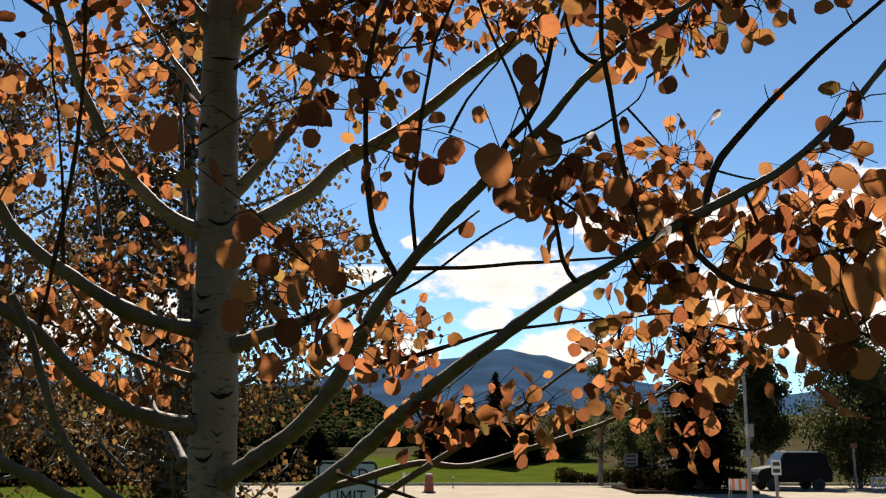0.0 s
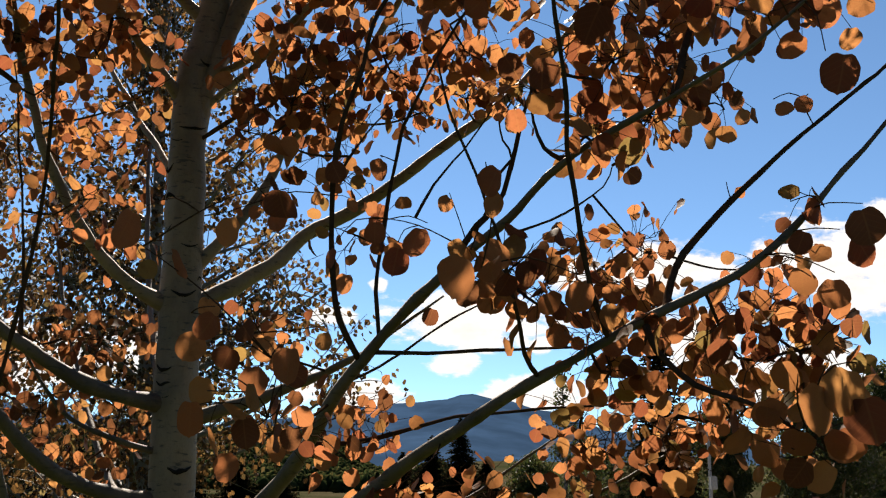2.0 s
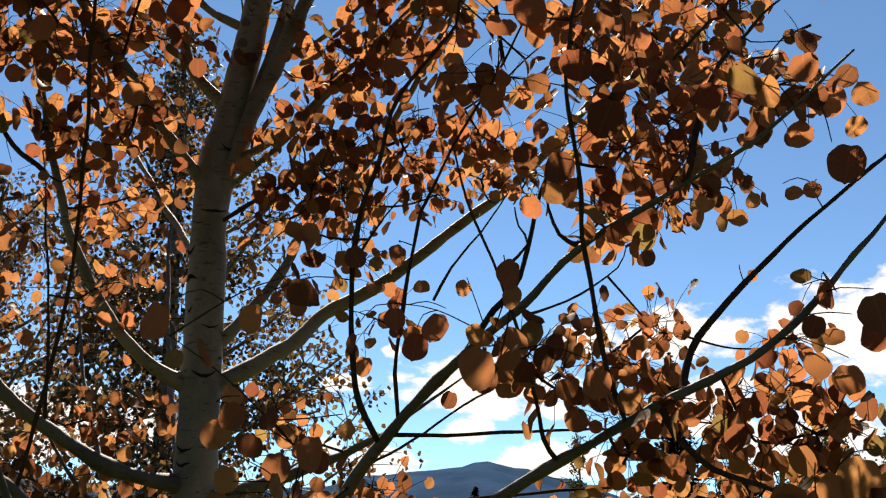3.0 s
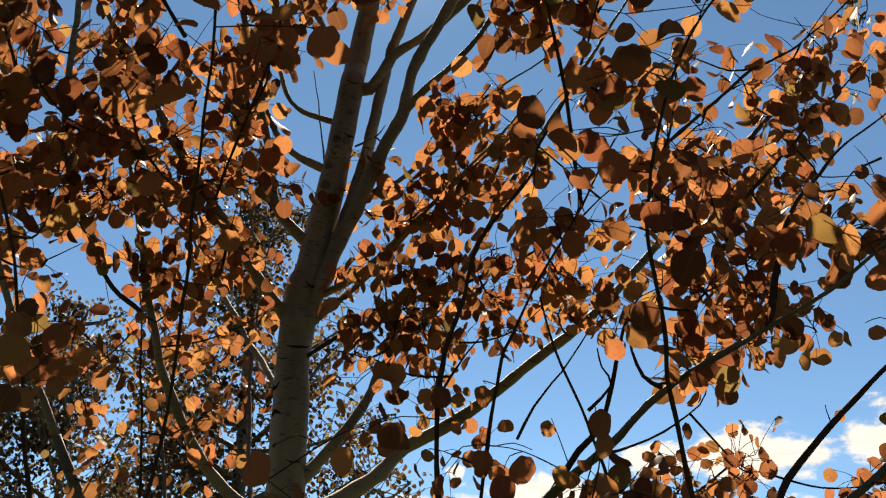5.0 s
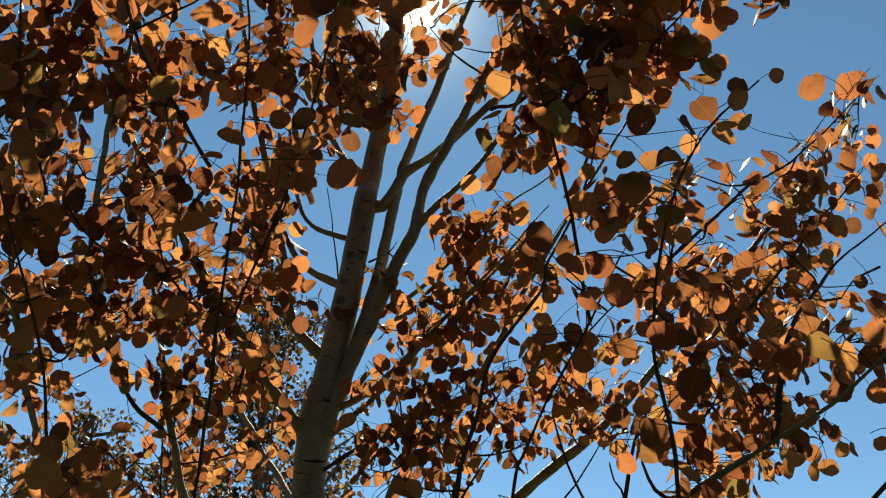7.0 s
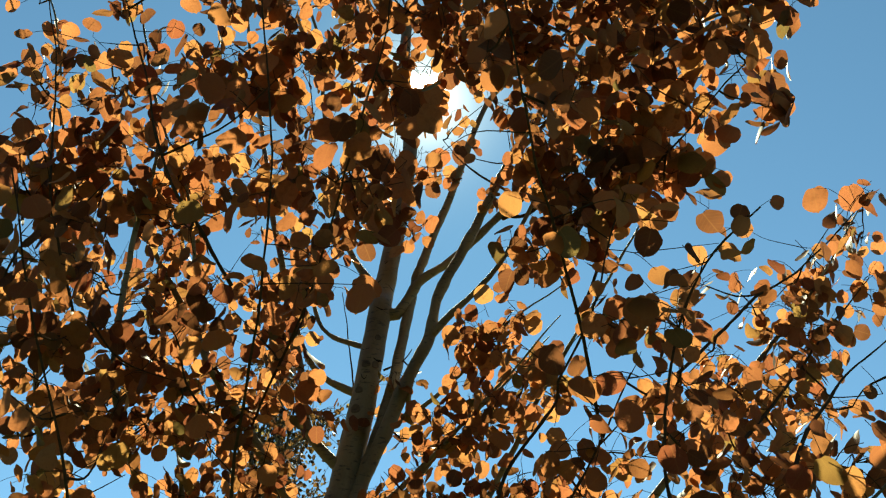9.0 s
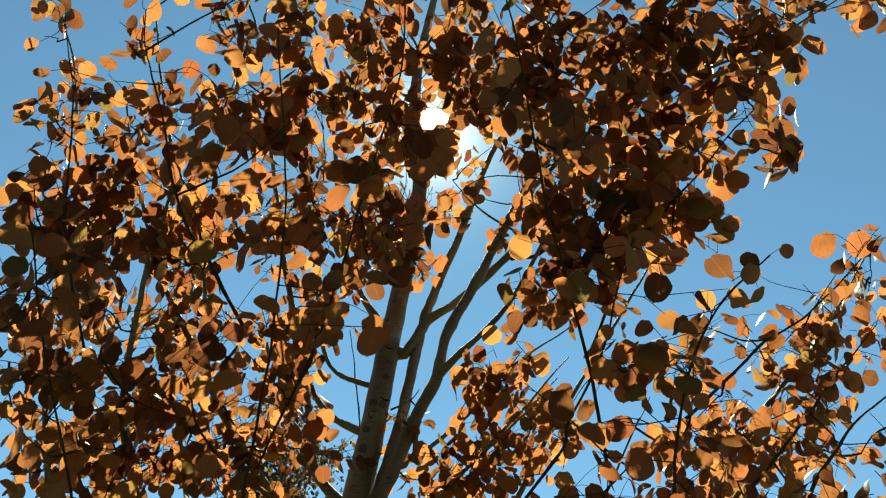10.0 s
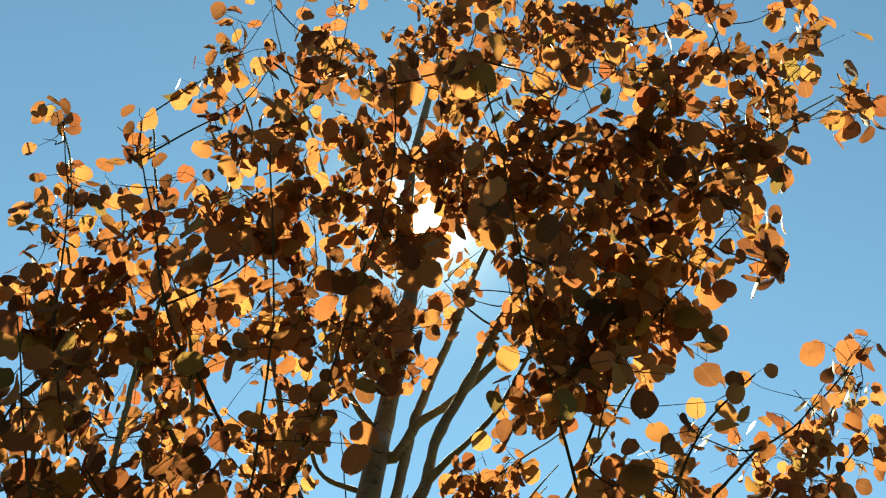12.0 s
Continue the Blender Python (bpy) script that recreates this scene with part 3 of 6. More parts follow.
limb([(-0.101, 2.158, 1.966), (-0.148, 2.100, 2.054), (-0.166, 2.080, 2.164), (-0.173, 2.050, 2.323), (-0.154, 2.020, 2.482), (-0.117, 2.000, 2.593), (-0.076, 2.000, 2.751), (0.056, 1.980, 2.939), (0.062, 1.950, 2.980), (0.164, 1.900, 3.165), (0.218, 1.880, 3.355), (0.299, 1.850, 3.594)], 0.008, 0.002)
limb([(-0.060, 2.124, 2.014), (-0.068, 2.100, 2.156), (-0.049, 2.080, 2.307), (-0.024, 2.050, 2.468), (-0.006, 2.000, 2.497), (0.055, 1.950, 2.615), (0.163, 1.900, 2.796), (0.245, 1.850, 2.952)], 0.006, 0.002)
limb([(0.378, 1.788, 1.973), (0.331, 1.700, 2.061), (0.301, 1.650, 2.182), (0.277, 1.600, 2.309), (0.269, 1.550, 2.346), (0.250, 1.500, 2.455), (0.238, 1.480, 2.547), (0.255, 1.460, 2.681), (0.294, 1.440, 2.836), (0.379, 1.380, 2.985), (0.482, 1.340, 3.072)], 0.006, 0.002)
limb([(0.261, 1.862, 1.908), (0.223, 1.800, 1.946), (0.208, 1.750, 1.989), (0.160, 1.650, 2.119), (0.113, 1.600, 2.236), (0.063, 1.550, 2.328), (0.042, 1.550, 2.430)], 0.005, 0.002)
limb([(-0.081, 2.141, 1.990), (0.143, 2.100, 1.993), (0.357, 2.050, 1.996), (0.501, 2.000, 1.998)], 0.006, 0.002)
limb([(-0.137, 2.187, 1.923), (-0.030, 2.150, 1.981), (0.082, 2.100, 2.054), (0.178, 2.050, 2.099)], 0.004, 0.002)
limb([(-0.225, 2.295, 1.799), (-0.141, 2.350, 1.803), (0.008, 2.300, 1.836), (0.148, 2.200, 1.864), (0.332, 2.150, 1.877), (0.508, 2.100, 1.885)], 0.007, 0.002)
limb([(-0.494, 2.627, 1.378), (-0.267, 2.600, 1.420), (-0.090, 2.500, 1.522), (0.064, 2.450, 1.621), (0.186, 2.400, 1.699), (0.292, 2.350, 1.783), (0.394, 2.300, 1.852)], 0.018, 0.002)
limb([(-0.331, 2.512, 1.490), (-0.202, 2.500, 1.525), (-0.062, 2.500, 1.561), (0.065, 2.500, 1.556), (0.230, 2.450, 1.602), (0.404, 2.400, 1.665), (0.560, 2.350, 1.750), (0.726, 2.300, 1.852), (0.872, 2.250, 1.912)], 0.012, 0.002)
limb([(-0.257, 2.437, 1.548), (-0.232, 2.300, 1.543), (-0.131, 2.250, 1.511), (-0.030, 2.200, 1.484), (0.079, 2.150, 1.463)], 0.007, 0.002)
limb([(0.439, 1.758, 2.007), (0.459, 1.750, 1.947), (0.513, 1.700, 1.886), (0.593, 1.600, 1.841), (0.634, 1.450, 1.759)], 0.008, 0.002)
limb([(0.544, 1.719, 2.060), (0.631, 1.800, 1.946), (0.716, 1.800, 1.956), (0.846, 1.800, 1.991)], 0.004, 0.002)
limb([(-0.628, 2.720, 1.652), (-0.761, 2.600, 1.680), (-0.833, 2.500, 1.710), (-0.901, 2.400, 1.780), (-0.951, 2.300, 1.865), (-1.004, 2.200, 1.912), (-1.061, 2.100, 1.953)], 0.023, 0.0138)
limb([(-0.634, 2.720, 1.909), (-0.745, 2.600, 1.923), (-0.835, 2.500, 1.954), (-0.927, 2.420, 2.021), (-1.007, 2.360, 2.082), (-1.071, 2.300, 2.167), (-1.144, 2.250, 2.322)], 0.023, 0.013)
limb([(-0.641, 2.724, 2.173), (-0.777, 2.650, 2.245), (-0.862, 2.600, 2.337), (-0.930, 2.550, 2.450), (-0.983, 2.500, 2.578), (-1.023, 2.480, 2.699), (-1.055, 2.450, 2.815), (-1.079, 2.380, 2.984), (-1.145, 2.350, 3.217), (-1.255, 2.300, 3.494)], 0.021, 0.002)
limb([(-0.631, 2.720, 1.780), (-0.769, 2.600, 1.818), (-0.860, 2.550, 1.865), (-0.922, 2.500, 1.947), (-0.968, 2.450, 2.041), (-1.025, 2.400, 2.104)], 0.011, 0.002)
limb([(-0.543, 2.662, 1.344), (-0.672, 2.500, 1.373), (-0.743, 2.400, 1.460), (-0.807, 2.300, 1.528), (-0.860, 2.250, 1.629), (-0.886, 2.200, 1.728), (-0.906, 2.150, 1.836), (-0.936, 2.100, 1.928)], 0.016, 0.008)
limb([(-0.625, 2.720, 1.327), (-0.829, 2.300, 1.478), (-0.875, 2.150, 1.533), (-0.955, 2.000, 1.604)], 0.021, 0.012)
limb([(-0.951, 2.300, 1.865), (-0.880, 2.200, 2.100), (-0.816, 2.100, 2.355), (-0.706, 1.750, 2.756), (-0.629, 1.500, 2.911), (-0.609, 1.350, 3.289), (-0.671, 1.250, 3.771)], 0.006, 0.002)
limb([(-1.061, 2.100, 1.953), (-1.080, 1.950, 2.250), (-1.094, 1.750, 2.611), (-1.178, 1.500, 2.980), (-1.264, 1.400, 3.298)], 0.006, 0.002)
limb([(0.163, 1.900, 2.796), (0.093, 1.600, 3.026), (0.004, 1.350, 3.270), (-0.042, 1.200, 3.528), (-0.096, 1.100, 3.797)], 0.005, 0.002)
limb([(-0.924, 2.550, 3.127), (-0.616, 1.900, 3.231), (-0.471, 1.600, 3.506), (-0.366, 1.400, 3.747), (-0.363, 1.300, 4.067)], 0.005, 0.002)
limb([(-0.944, 2.407, 2.034), (-0.982, 2.400, 2.370), (-1.015, 2.400, 2.601), (-1.051, 2.400, 2.775)], 0.005, 0.002)
limb([(-0.662, 2.739, 2.775), (-0.812, 2.650, 2.976), (-0.924, 2.550, 3.127), (-1.047, 2.500, 3.325), (-1.187, 2.450, 3.554), (-1.339, 2.400, 3.817), (-1.552, 2.350, 4.350), (-1.654, 2.300, 4.717)], 0.019, 0.003)
limb([(-0.625, 2.765, 3.074), (-0.758, 2.720, 3.213), (-0.804, 2.680, 3.431), (-0.859, 2.620, 3.645), (-0.993, 2.550, 4.214), (-1.122, 2.500, 4.805), (-1.235, 2.450, 5.309), (-1.411, 2.400, 5.668)], 0.018, 0.003)
limb([(-0.588, 2.809, 3.389), (-0.742, 2.780, 3.455), (-0.816, 2.750, 3.553), (-0.883, 2.720, 3.761), (-0.946, 2.700, 4.000)], 0.015, 0.003)
limb([(-0.573, 2.826, 3.594), (-0.743, 2.800, 3.656), (-0.813, 2.780, 3.778), (-0.851, 2.760, 3.993), (-0.942, 2.750, 4.442)], 0.012, 0.002)
limb([(-0.559, 2.900, 3.885), (-0.688, 2.880, 4.060), (-0.782, 2.860, 4.311), (-0.869, 2.840, 4.785), (-0.968, 2.820, 5.411), (-1.298, 2.800, 6.305), (-1.453, 2.800, 6.880)], 0.015, 0.002)
limb([(-1.038, 2.400, 2.711), (-1.133, 2.400, 2.794), (-1.214, 2.400, 2.919), (-1.277, 2.380, 3.021), (-1.369, 2.350, 3.198)], 0.009, 0.002)
limb([(-1.167, 2.400, 2.847), (-1.162, 2.350, 2.854), (-1.257, 2.200, 3.150), (-1.254, 2.100, 3.563), (-1.230, 2.050, 3.979), (-1.308, 2.000, 4.288), (-1.405, 1.900, 4.711)], 0.014, 0.003)
limb([(-1.144, 2.250, 2.322), (-1.270, 2.230, 2.550), (-1.379, 2.200, 2.793), (-1.468, 2.150, 3.125), (-1.539, 2.100, 3.547), (-1.588, 2.100, 3.983), (-1.719, 2.050, 4.510), (-1.815, 2.000, 4.777)], 0.012, 0.003)
limb([(-0.894, 2.576, 3.087), (-1.043, 2.300, 3.324), (-1.130, 2.200, 3.800), (-1.269, 2.150, 4.125)], 0.014, 0.003)
limb([(-0.660, 2.738, 2.736), (-0.550, 2.740, 3.076), (-0.426, 2.720, 3.411), (-0.353, 2.700, 3.574), (-0.317, 2.690, 3.755), (-0.228, 2.680, 3.943), (-0.110, 2.660, 4.215), (0.001, 2.640, 4.448), (0.094, 2.620, 4.605), (0.160, 2.580, 4.700), (0.403, 2.550, 5.150), (0.866, 2.500, 5.704), (1.126, 2.450, 6.197)], 0.031, 0.003)
limb([(-0.656, 2.750, 2.684), (-0.621, 2.730, 2.836), (-0.573, 2.740, 3.016), (-0.526, 2.770, 3.239), (-0.486, 2.800, 3.456), (-0.439, 2.860, 3.869), (-0.385, 2.860, 4.077), (-0.297, 2.850, 4.345), (-0.228, 2.840, 4.574), (-0.157, 2.840, 4.827), (-0.033, 2.830, 5.052), (0.131, 2.800, 5.535), (0.305, 2.780, 6.205)], 0.031, 0.003)
limb([(-0.559, 2.842, 3.776), (-0.494, 2.840, 3.758), (-0.415, 2.830, 3.900), (-0.289, 2.820, 3.993), (-0.180, 2.800, 4.089), (-0.072, 2.800, 4.215), (0.106, 2.780, 4.375), (0.303, 2.750, 4.596), (0.473, 2.700, 4.946), (0.684, 2.680, 5.082), (0.929, 2.660, 5.240), (1.289, 2.620, 5.456), (1.519, 2.600, 5.595)], 0.021, 0.003)
limb([(-0.049, 2.650, 4.343), (0.280, 2.400, 4.546), (0.520, 2.200, 4.542), (0.815, 2.050, 4.552), (1.037, 1.950, 4.635), (1.262, 1.900, 4.778)], 0.011, 0.002)
limb([(-0.353, 2.700, 3.574), (-0.086, 2.600, 3.825), (0.135, 2.500, 4.198), (0.485, 2.400, 4.400)], 0.014, 0.002)
limb([(-0.650, 2.749, 2.882), (-0.482, 2.700, 2.950), (-0.264, 2.600, 3.132), (-0.067, 2.550, 3.330), (0.115, 2.500, 3.533)], 0.013, 0.002)
limb([(-0.658, 2.737, 2.678), (-0.357, 2.600, 2.806), (-0.083, 2.500, 2.867), (0.146, 2.400, 2.959), (0.303, 2.300, 3.072)], 0.008, 0.002)
limb([(0.467, 1.595, 2.388), (0.595, 1.800, 2.706), (0.696, 1.900, 2.858), (0.835, 2.000, 3.025), (1.004, 2.000, 3.158)], 0.009, 0.002)
limb([(-0.409, 2.715, 3.449), (-0.407, 2.720, 3.292), (-0.236, 2.660, 3.391), (-0.077, 2.600, 3.558), (0.133, 2.550, 3.689)], 0.012, 0.002)
limb([(-0.093, 2.820, 4.940), (0.086, 2.450, 4.750), (0.304, 2.400, 4.930), (0.518, 2.300, 5.055), (0.684, 2.300, 5.275)], 0.01, 0.002)
limb([(-0.075, 2.790, 4.171), (0.043, 2.550, 4.028), (0.244, 2.500, 4.248), (0.379, 2.450, 4.362), (0.526, 2.400, 4.476), (0.723, 2.350, 4.624)], 0.009, 0.002)
limb([(0.190, 2.460, 3.546), (0.277, 2.250, 3.653), (0.356, 2.000, 3.688), (0.497, 1.950, 3.840), (0.619, 1.920, 3.992), (0.710, 1.900, 4.085)], 0.006, 0.002)

limb([(0.234, 2.200, 2.285), (0.301, 2.200, 2.308), (0.369, 2.200, 2.340), (0.462, 2.200, 2.410), (0.487, 2.200, 2.465)], 0.0042, 0.0015)
limb([(0.297, 1.750, 2.313), (0.260, 1.750, 2.338), (0.235, 1.750, 2.392), (0.228, 1.750, 2.468)], 0.0060, 0.0015)
limb([(0.156, 1.850, 2.290), (0.205, 1.850, 2.345), (0.185, 1.850, 2.387), (0.176, 1.850, 2.430)], 0.0040, 0.0015)
limb([(0.016, 2.100, 2.294), (0.056, 2.100, 2.368), (0.140, 2.100, 2.486), (0.184, 2.100, 2.558)], 0.0040, 0.0015)
limb([(-0.167, 2.300, 2.469), (-0.109, 2.300, 2.565), (-0.050, 2.300, 2.644)], 0.0040, 0.0015)
limb([(1.188, 2.600, 3.334), (1.095, 2.600, 3.283), (1.042, 2.600, 3.222)], 0.0050, 0.0015)
limb([(-0.073, 2.700, 4.255), (-0.165, 2.700, 4.328), (-0.235, 2.700, 4.399), (-0.321, 2.700, 4.527)], 0.0060, 0.0015)
limb([(-0.025, 2.700, 4.395), (-0.095, 2.700, 4.387), (-0.189, 2.700, 4.420)], 0.0050, 0.0015)
limb([(-0.527, 2.800, 3.495), (-0.456, 2.800, 3.530), (-0.427, 2.800, 3.577)], 0.0050, 0.0015)
limb([(-0.786, 1.750, 3.174), (-0.866, 1.600, 3.286), (-0.927, 1.550, 3.361), (-0.996, 1.530, 3.544), (-1.056, 1.520, 3.732), (-1.131, 1.520, 3.923), (-1.177, 1.520, 4.052), (-1.213, 1.520, 4.215)], 0.006, 0.0015)
limb([(-1.306, 1.950, 3.235), (-1.361, 1.800, 3.449), (-1.401, 1.760, 3.632), (-1.476, 1.750, 4.008), (-1.567, 1.750, 4.284), (-1.648, 1.750, 4.529)], 0.005, 0.0015)
limb([(0.378, 2.100, 3.055), (0.564, 2.200, 3.275), (0.709, 2.300, 3.446), (0.941, 2.500, 3.697), (1.191, 2.700, 4.010), (1.430, 2.850, 4.318)], 0.006, 0.002)
limb([(0.556, 2.200, 2.900), (0.738, 2.300, 3.121), (0.984, 2.500, 3.449), (1.242, 2.700, 3.779)], 0.006, 0.002)

# boughs on the far side, added to carry foliage that shades the low leaves
limb([(-0.70, 2.73, 1.55), (-0.95, 3.05, 1.85), (-1.25, 3.45, 2.45), (-1.45, 3.75, 3.2)], 0.013, 0.003)
limb([(-0.68, 2.74, 1.95), (-0.85, 3.15, 2.35), (-1.00, 3.55, 2.95), (-1.05, 3.85, 3.7)], 0.013, 0.003)
limb([(-0.64, 2.76, 2.5), (-0.95, 3.05, 2.95), (-1.35, 3.35, 3.6), (-1.6, 3.5, 4.3)], 0.012, 0.003)
limb([(-0.60, 2.80, 3.1), (-0.70, 3.2, 3.6), (-0.85, 3.5, 4.3)], 0.006, 0.002)

leaf_places, twig_v, twig_f = [], [], []


def sprig(tip, n, size=1.0):
    """A twig from a nearby bough to tip, with n leaves toward its end."""
    d = SPRING[:SPRUNG[0]] - np.array(tip)
    far = (d ** 2).sum(1) + 0.5 * np.maximum(0, d[:, 2] + 0.03) ** 2
    near = np.argpartition(far, 4)[:4]
    root = Vector(SPRING[near[rng.randrange(4)]])
    span = (tip - root).length
    bend = (root + tip) / 2 + Vector((rng.uniform(-1, 1), rng.uniform(-1, 1), rng.uniform(-0.2, 1))) * 0.14 * span
    line = smooth_line((root, bend, tip), 0.03)
    tube(twig_v, twig_f, line, 0.0012 + 0.0024 * min(1.0, span), 0.0009, 5)
    if span > 0.12:
        for q in line[len(line) // 3::2]:
            SPRING[SPRUNG[0]] = q
            SPRUNG[0] += 1
    for i in range(n):
        for attempt in range(8):
            s = line[min(len(line) - 1, int((1 - rng.random() ** 1.4 * min(1.0, 0.26 / max(0.05, span))) * len(line)))]
            out = Vector((rng.gauss(0, 1), rng.gauss(0, 1), rng.gauss(-0.1, 0.8))).normalized()
            stalk = s + out * (rng.uniform(0.02, 0.06) + 0.008 * attempt)
            cell = tuple(int(math.floor(k / 0.045)) for k in stalk)
            if not any((cell[0] + i_, cell[1] + j_, cell[2] + k_) in TAKEN and (TAKEN[cell[0] + i_, cell[1] + j_, cell[2] + k_] - stalk).length < 0.043 for i_ in (-1, 0, 1) for j_ in (-1, 0, 1) for k_ in (-1, 0, 1)):
                break
        TAKEN[cell] = stalk
        aside = stalk - Vector((0, 0, 0.025)) - SUN_GAP
        if (aside - sun_dir * aside.dot(sun_dir)).length < 0.066:
            continue
        tube(twig_v, twig_f, [s, (s + stalk) / 2 + Vector((0, 0, 0.004)), stalk], 0.0009, 0.0007, 3)
        leaf_places.append(leaf_pose(stalk, rng.choice((0.038, 0.044, 0.050, 0.054, 0.058, 0.063)) * rng.uniform(0.92, 1.08) * size, rng))


def foliage(centre, across, height, count, size=1.0):
    """A mass of leaves on thin twigs that spring from the nearest boughs."""
    c = Vector(centre)
    left = count
    for k in range(0 if count < 10 else 1 if count < 28 else 2):
        near = np.argmin(((SPRING[:SPRUNG[0]] - np.array(c)) ** 2).sum(1))
        root = Vector(SPRING[near])
        out = (c - root).normalized() + Vector((rng.uniform(-0.6, 0.6), rng.uniform(-0.6, 0.6), rng.uniform(0.0, 0.7)))
        tip = c + Vector((out.x * across, out.y * min(across, height), out.z * height)) * 0.75
        line = smooth_line((root, (root + c) / 2 + Vector((rng.uniform(-0.02, 0.02), rng.uniform(-0.02, 0.02), -0.02)), c, tip), 0.03)
        tube(twig_v, twig_f, line, 0.0036, 0.0012, 6)
        for q in line[1:]:
            SPRING[SPRUNG[0]] = q
            SPRUNG[0] += 1
    while left > 0:
        n = min(left, rng.randint(3, 7))
        left -= n
        u = Vector((rng.gauss(0, 1), rng.gauss(0, 1), rng.gauss(0, 1))).normalized() * rng.random() ** 0.5 * 1.12
        sprig(c + Vector((u.x * across, u.y * min(across, height) * 1.1, u.z * height + 0.02)), n, size)


def leaf_at(top, size):
    """One broad leaf that hangs free at the end of its own twig."""
    at = Vector(top)
    aside = at - Vector((0, 0, size / 2)) - SUN_GAP
    if (aside - sun_dir * aside.dot(sun_dir)).length < 0.07:
        return
    sprig(at + Vector((rng.uniform(-0.02, 0.02), 0.03, 0.02)), 0)
    tilt = pose(0, 0, 0, rng.gauss(0, 18), rng.gauss(0, 22), rng.gauss(0, 28))
    near_leaves.append(Matrix.Translation(at) @ tilt @ Matrix.Rotation(radians(-90), 4, "X") @ Matrix.Scale(size, 4))


near_leaves, TAKEN = [], {}
SUN_GAP = Vector((-0.199, 0.912, 3.138))  # a chink in the crown that the sun shines through
SPRING, SPRUNG = np.zeros((60000, 3)), [len(LIMB_POINTS)]
SPRING[:SPRUNG[0]] = [tuple(q) for q in LIMB_POINTS]
foliage((-0.125, 2.300, 1.865), 0.09, 0.05, 46, 0.66)
foliage((-0.018, 2.250, 1.667), 0.10, 0.06, 51, 0.66)
foliage((0.204, 2.300, 1.669), 0.12, 0.06, 39, 0.66)
foliage((0.413, 2.200, 1.790), 0.10, 0.08, 51, 0.66)
foliage((0.592, 2.200, 1.828), 0.14, 0.08, 90, 0.66)
foliage((0.739, 2.100, 1.879), 0.13, 0.07, 70, 0.66)
foliage((0.625, 1.500, 1.760), 0.07, 0.04, 23, 0.82)
foliage((0.744, 1.800, 1.913), 0.09, 0.06, 42, 0.76)
foliage((0.407, 1.900, 1.931), 0.08, 0.06, 39, 0.76)
foliage((0.558, 1.800, 1.978), 0.11, 0.06, 49, 0.76)
foliage((0.728, 1.900, 2.057), 0.11, 0.07, 46, 0.76)
foliage((0.773, 1.750, 1.999), 0.06, 0.06, 19, 0.76)
foliage((0.549, 2.200, 2.251), 0.07, 0.05, 27, 0.66)
foliage((0.428, 2.200, 2.196), 0.11, 0.06, 54, 0.66)
foliage((0.189, 1.800, 2.099), 0.08, 0.06, 35, 0.76)
foliage((0.104, 1.500, 2.034), 0.04, 0.04, 5, 0.82)
foliage((0.284, 1.800, 2.044), 0.06, 0.04, 22, 0.76)
foliage((0.494, 2.000, 2.093), 0.10, 0.05, 35, 0.76)
foliage((0.595, 2.300, 1.630), 0.07, 0.08, 12, 0.66)
foliage((0.863, 2.200, 2.224), 0.08, 0.05, 24, 0.66)
foliage((0.735, 1.700, 2.167), 0.04, 0.06, 5, 0.82)
foliage((0.441, 2.300, 1.694), 0.08, 0.05, 14, 0.66)
foliage((-0.247, 2.000, 1.796), 0.08, 0.07, 18, 0.76)
foliage((-0.204, 1.700, 1.926), 0.05, 0.05, 5, 0.82)
foliage((-0.280, 1.550, 1.734), 0.04, 0.04, 3, 0.82)
foliage((-0.318, 1.500, 1.817), 0.03, 0.04, 3, 0.82)
foliage((-0.345, 1.650, 1.967), 0.05, 0.06, 4, 0.82)
foliage((-0.358, 2.300, 2.069), 0.09, 0.08, 27, 0.66)
foliage((-0.295, 2.000, 2.292), 0.07, 0.05, 8, 0.76)
foliage((-0.344, 2.300, 2.544), 0.13, 0.10, 34, 0.66)
foliage((-0.237, 2.500, 2.708), 0.17, 0.09, 78, 0.66)
foliage((-0.196, 2.400, 2.508), 0.09, 0.09, 32, 0.66)
foliage((-0.119, 2.100, 2.248), 0.10, 0.05, 20, 0.66)
foliage((0.025, 2.500, 2.708), 0.09, 0.09, 34, 0.66)
foliage((0.160, 2.700, 2.832), 0.12, 0.07, 39, 0.66)
foliage((0.282, 2.600, 2.752), 0.10, 0.08, 27, 0.66)
foliage((0.350, 1.800, 2.386), 0.08, 0.06, 24, 0.76)
foliage((0.527, 2.000, 2.513), 0.10, 0.07, 53, 0.76)
foliage((0.644, 1.900, 2.505), 0.05, 0.04, 11, 0.76)
foliage((-0.482, 1.600, 2.124), 0.04, 0.06, 3, 0.82)
foliage((-0.847, 2.400, 2.400), 0.09, 0.07, 24, 0.66)
foliage((-0.953, 2.600, 1.885), 0.12, 0.11, 37, 0.66)
foliage((-1.073, 2.550, 1.939), 0.12, 0.13, 40, 0.66)
foliage((-0.877, 2.800, 2.104), 0.16, 0.13, 76, 0.66)
foliage((-1.055, 2.750, 2.095), 0.13, 0.10, 33, 0.66)
foliage((-0.827, 2.850, 1.847), 0.10, 0.10, 35, 0.66)
foliage((-1.006, 2.200, 2.224), 0.05, 0.07, 14, 0.66)
foliage((-0.777, 2.500, 2.708), 0.12, 0.11, 24, 0.66)
foliage((-1.018, 2.200, 2.517), 0.05, 0.08, 9, 0.66)
foliage((-0.393, 2.000, 2.305), 0.04, 0.05, 4, 0.76)
foliage((-0.957, 2.400, 2.711), 0.09, 0.07, 15, 0.66)
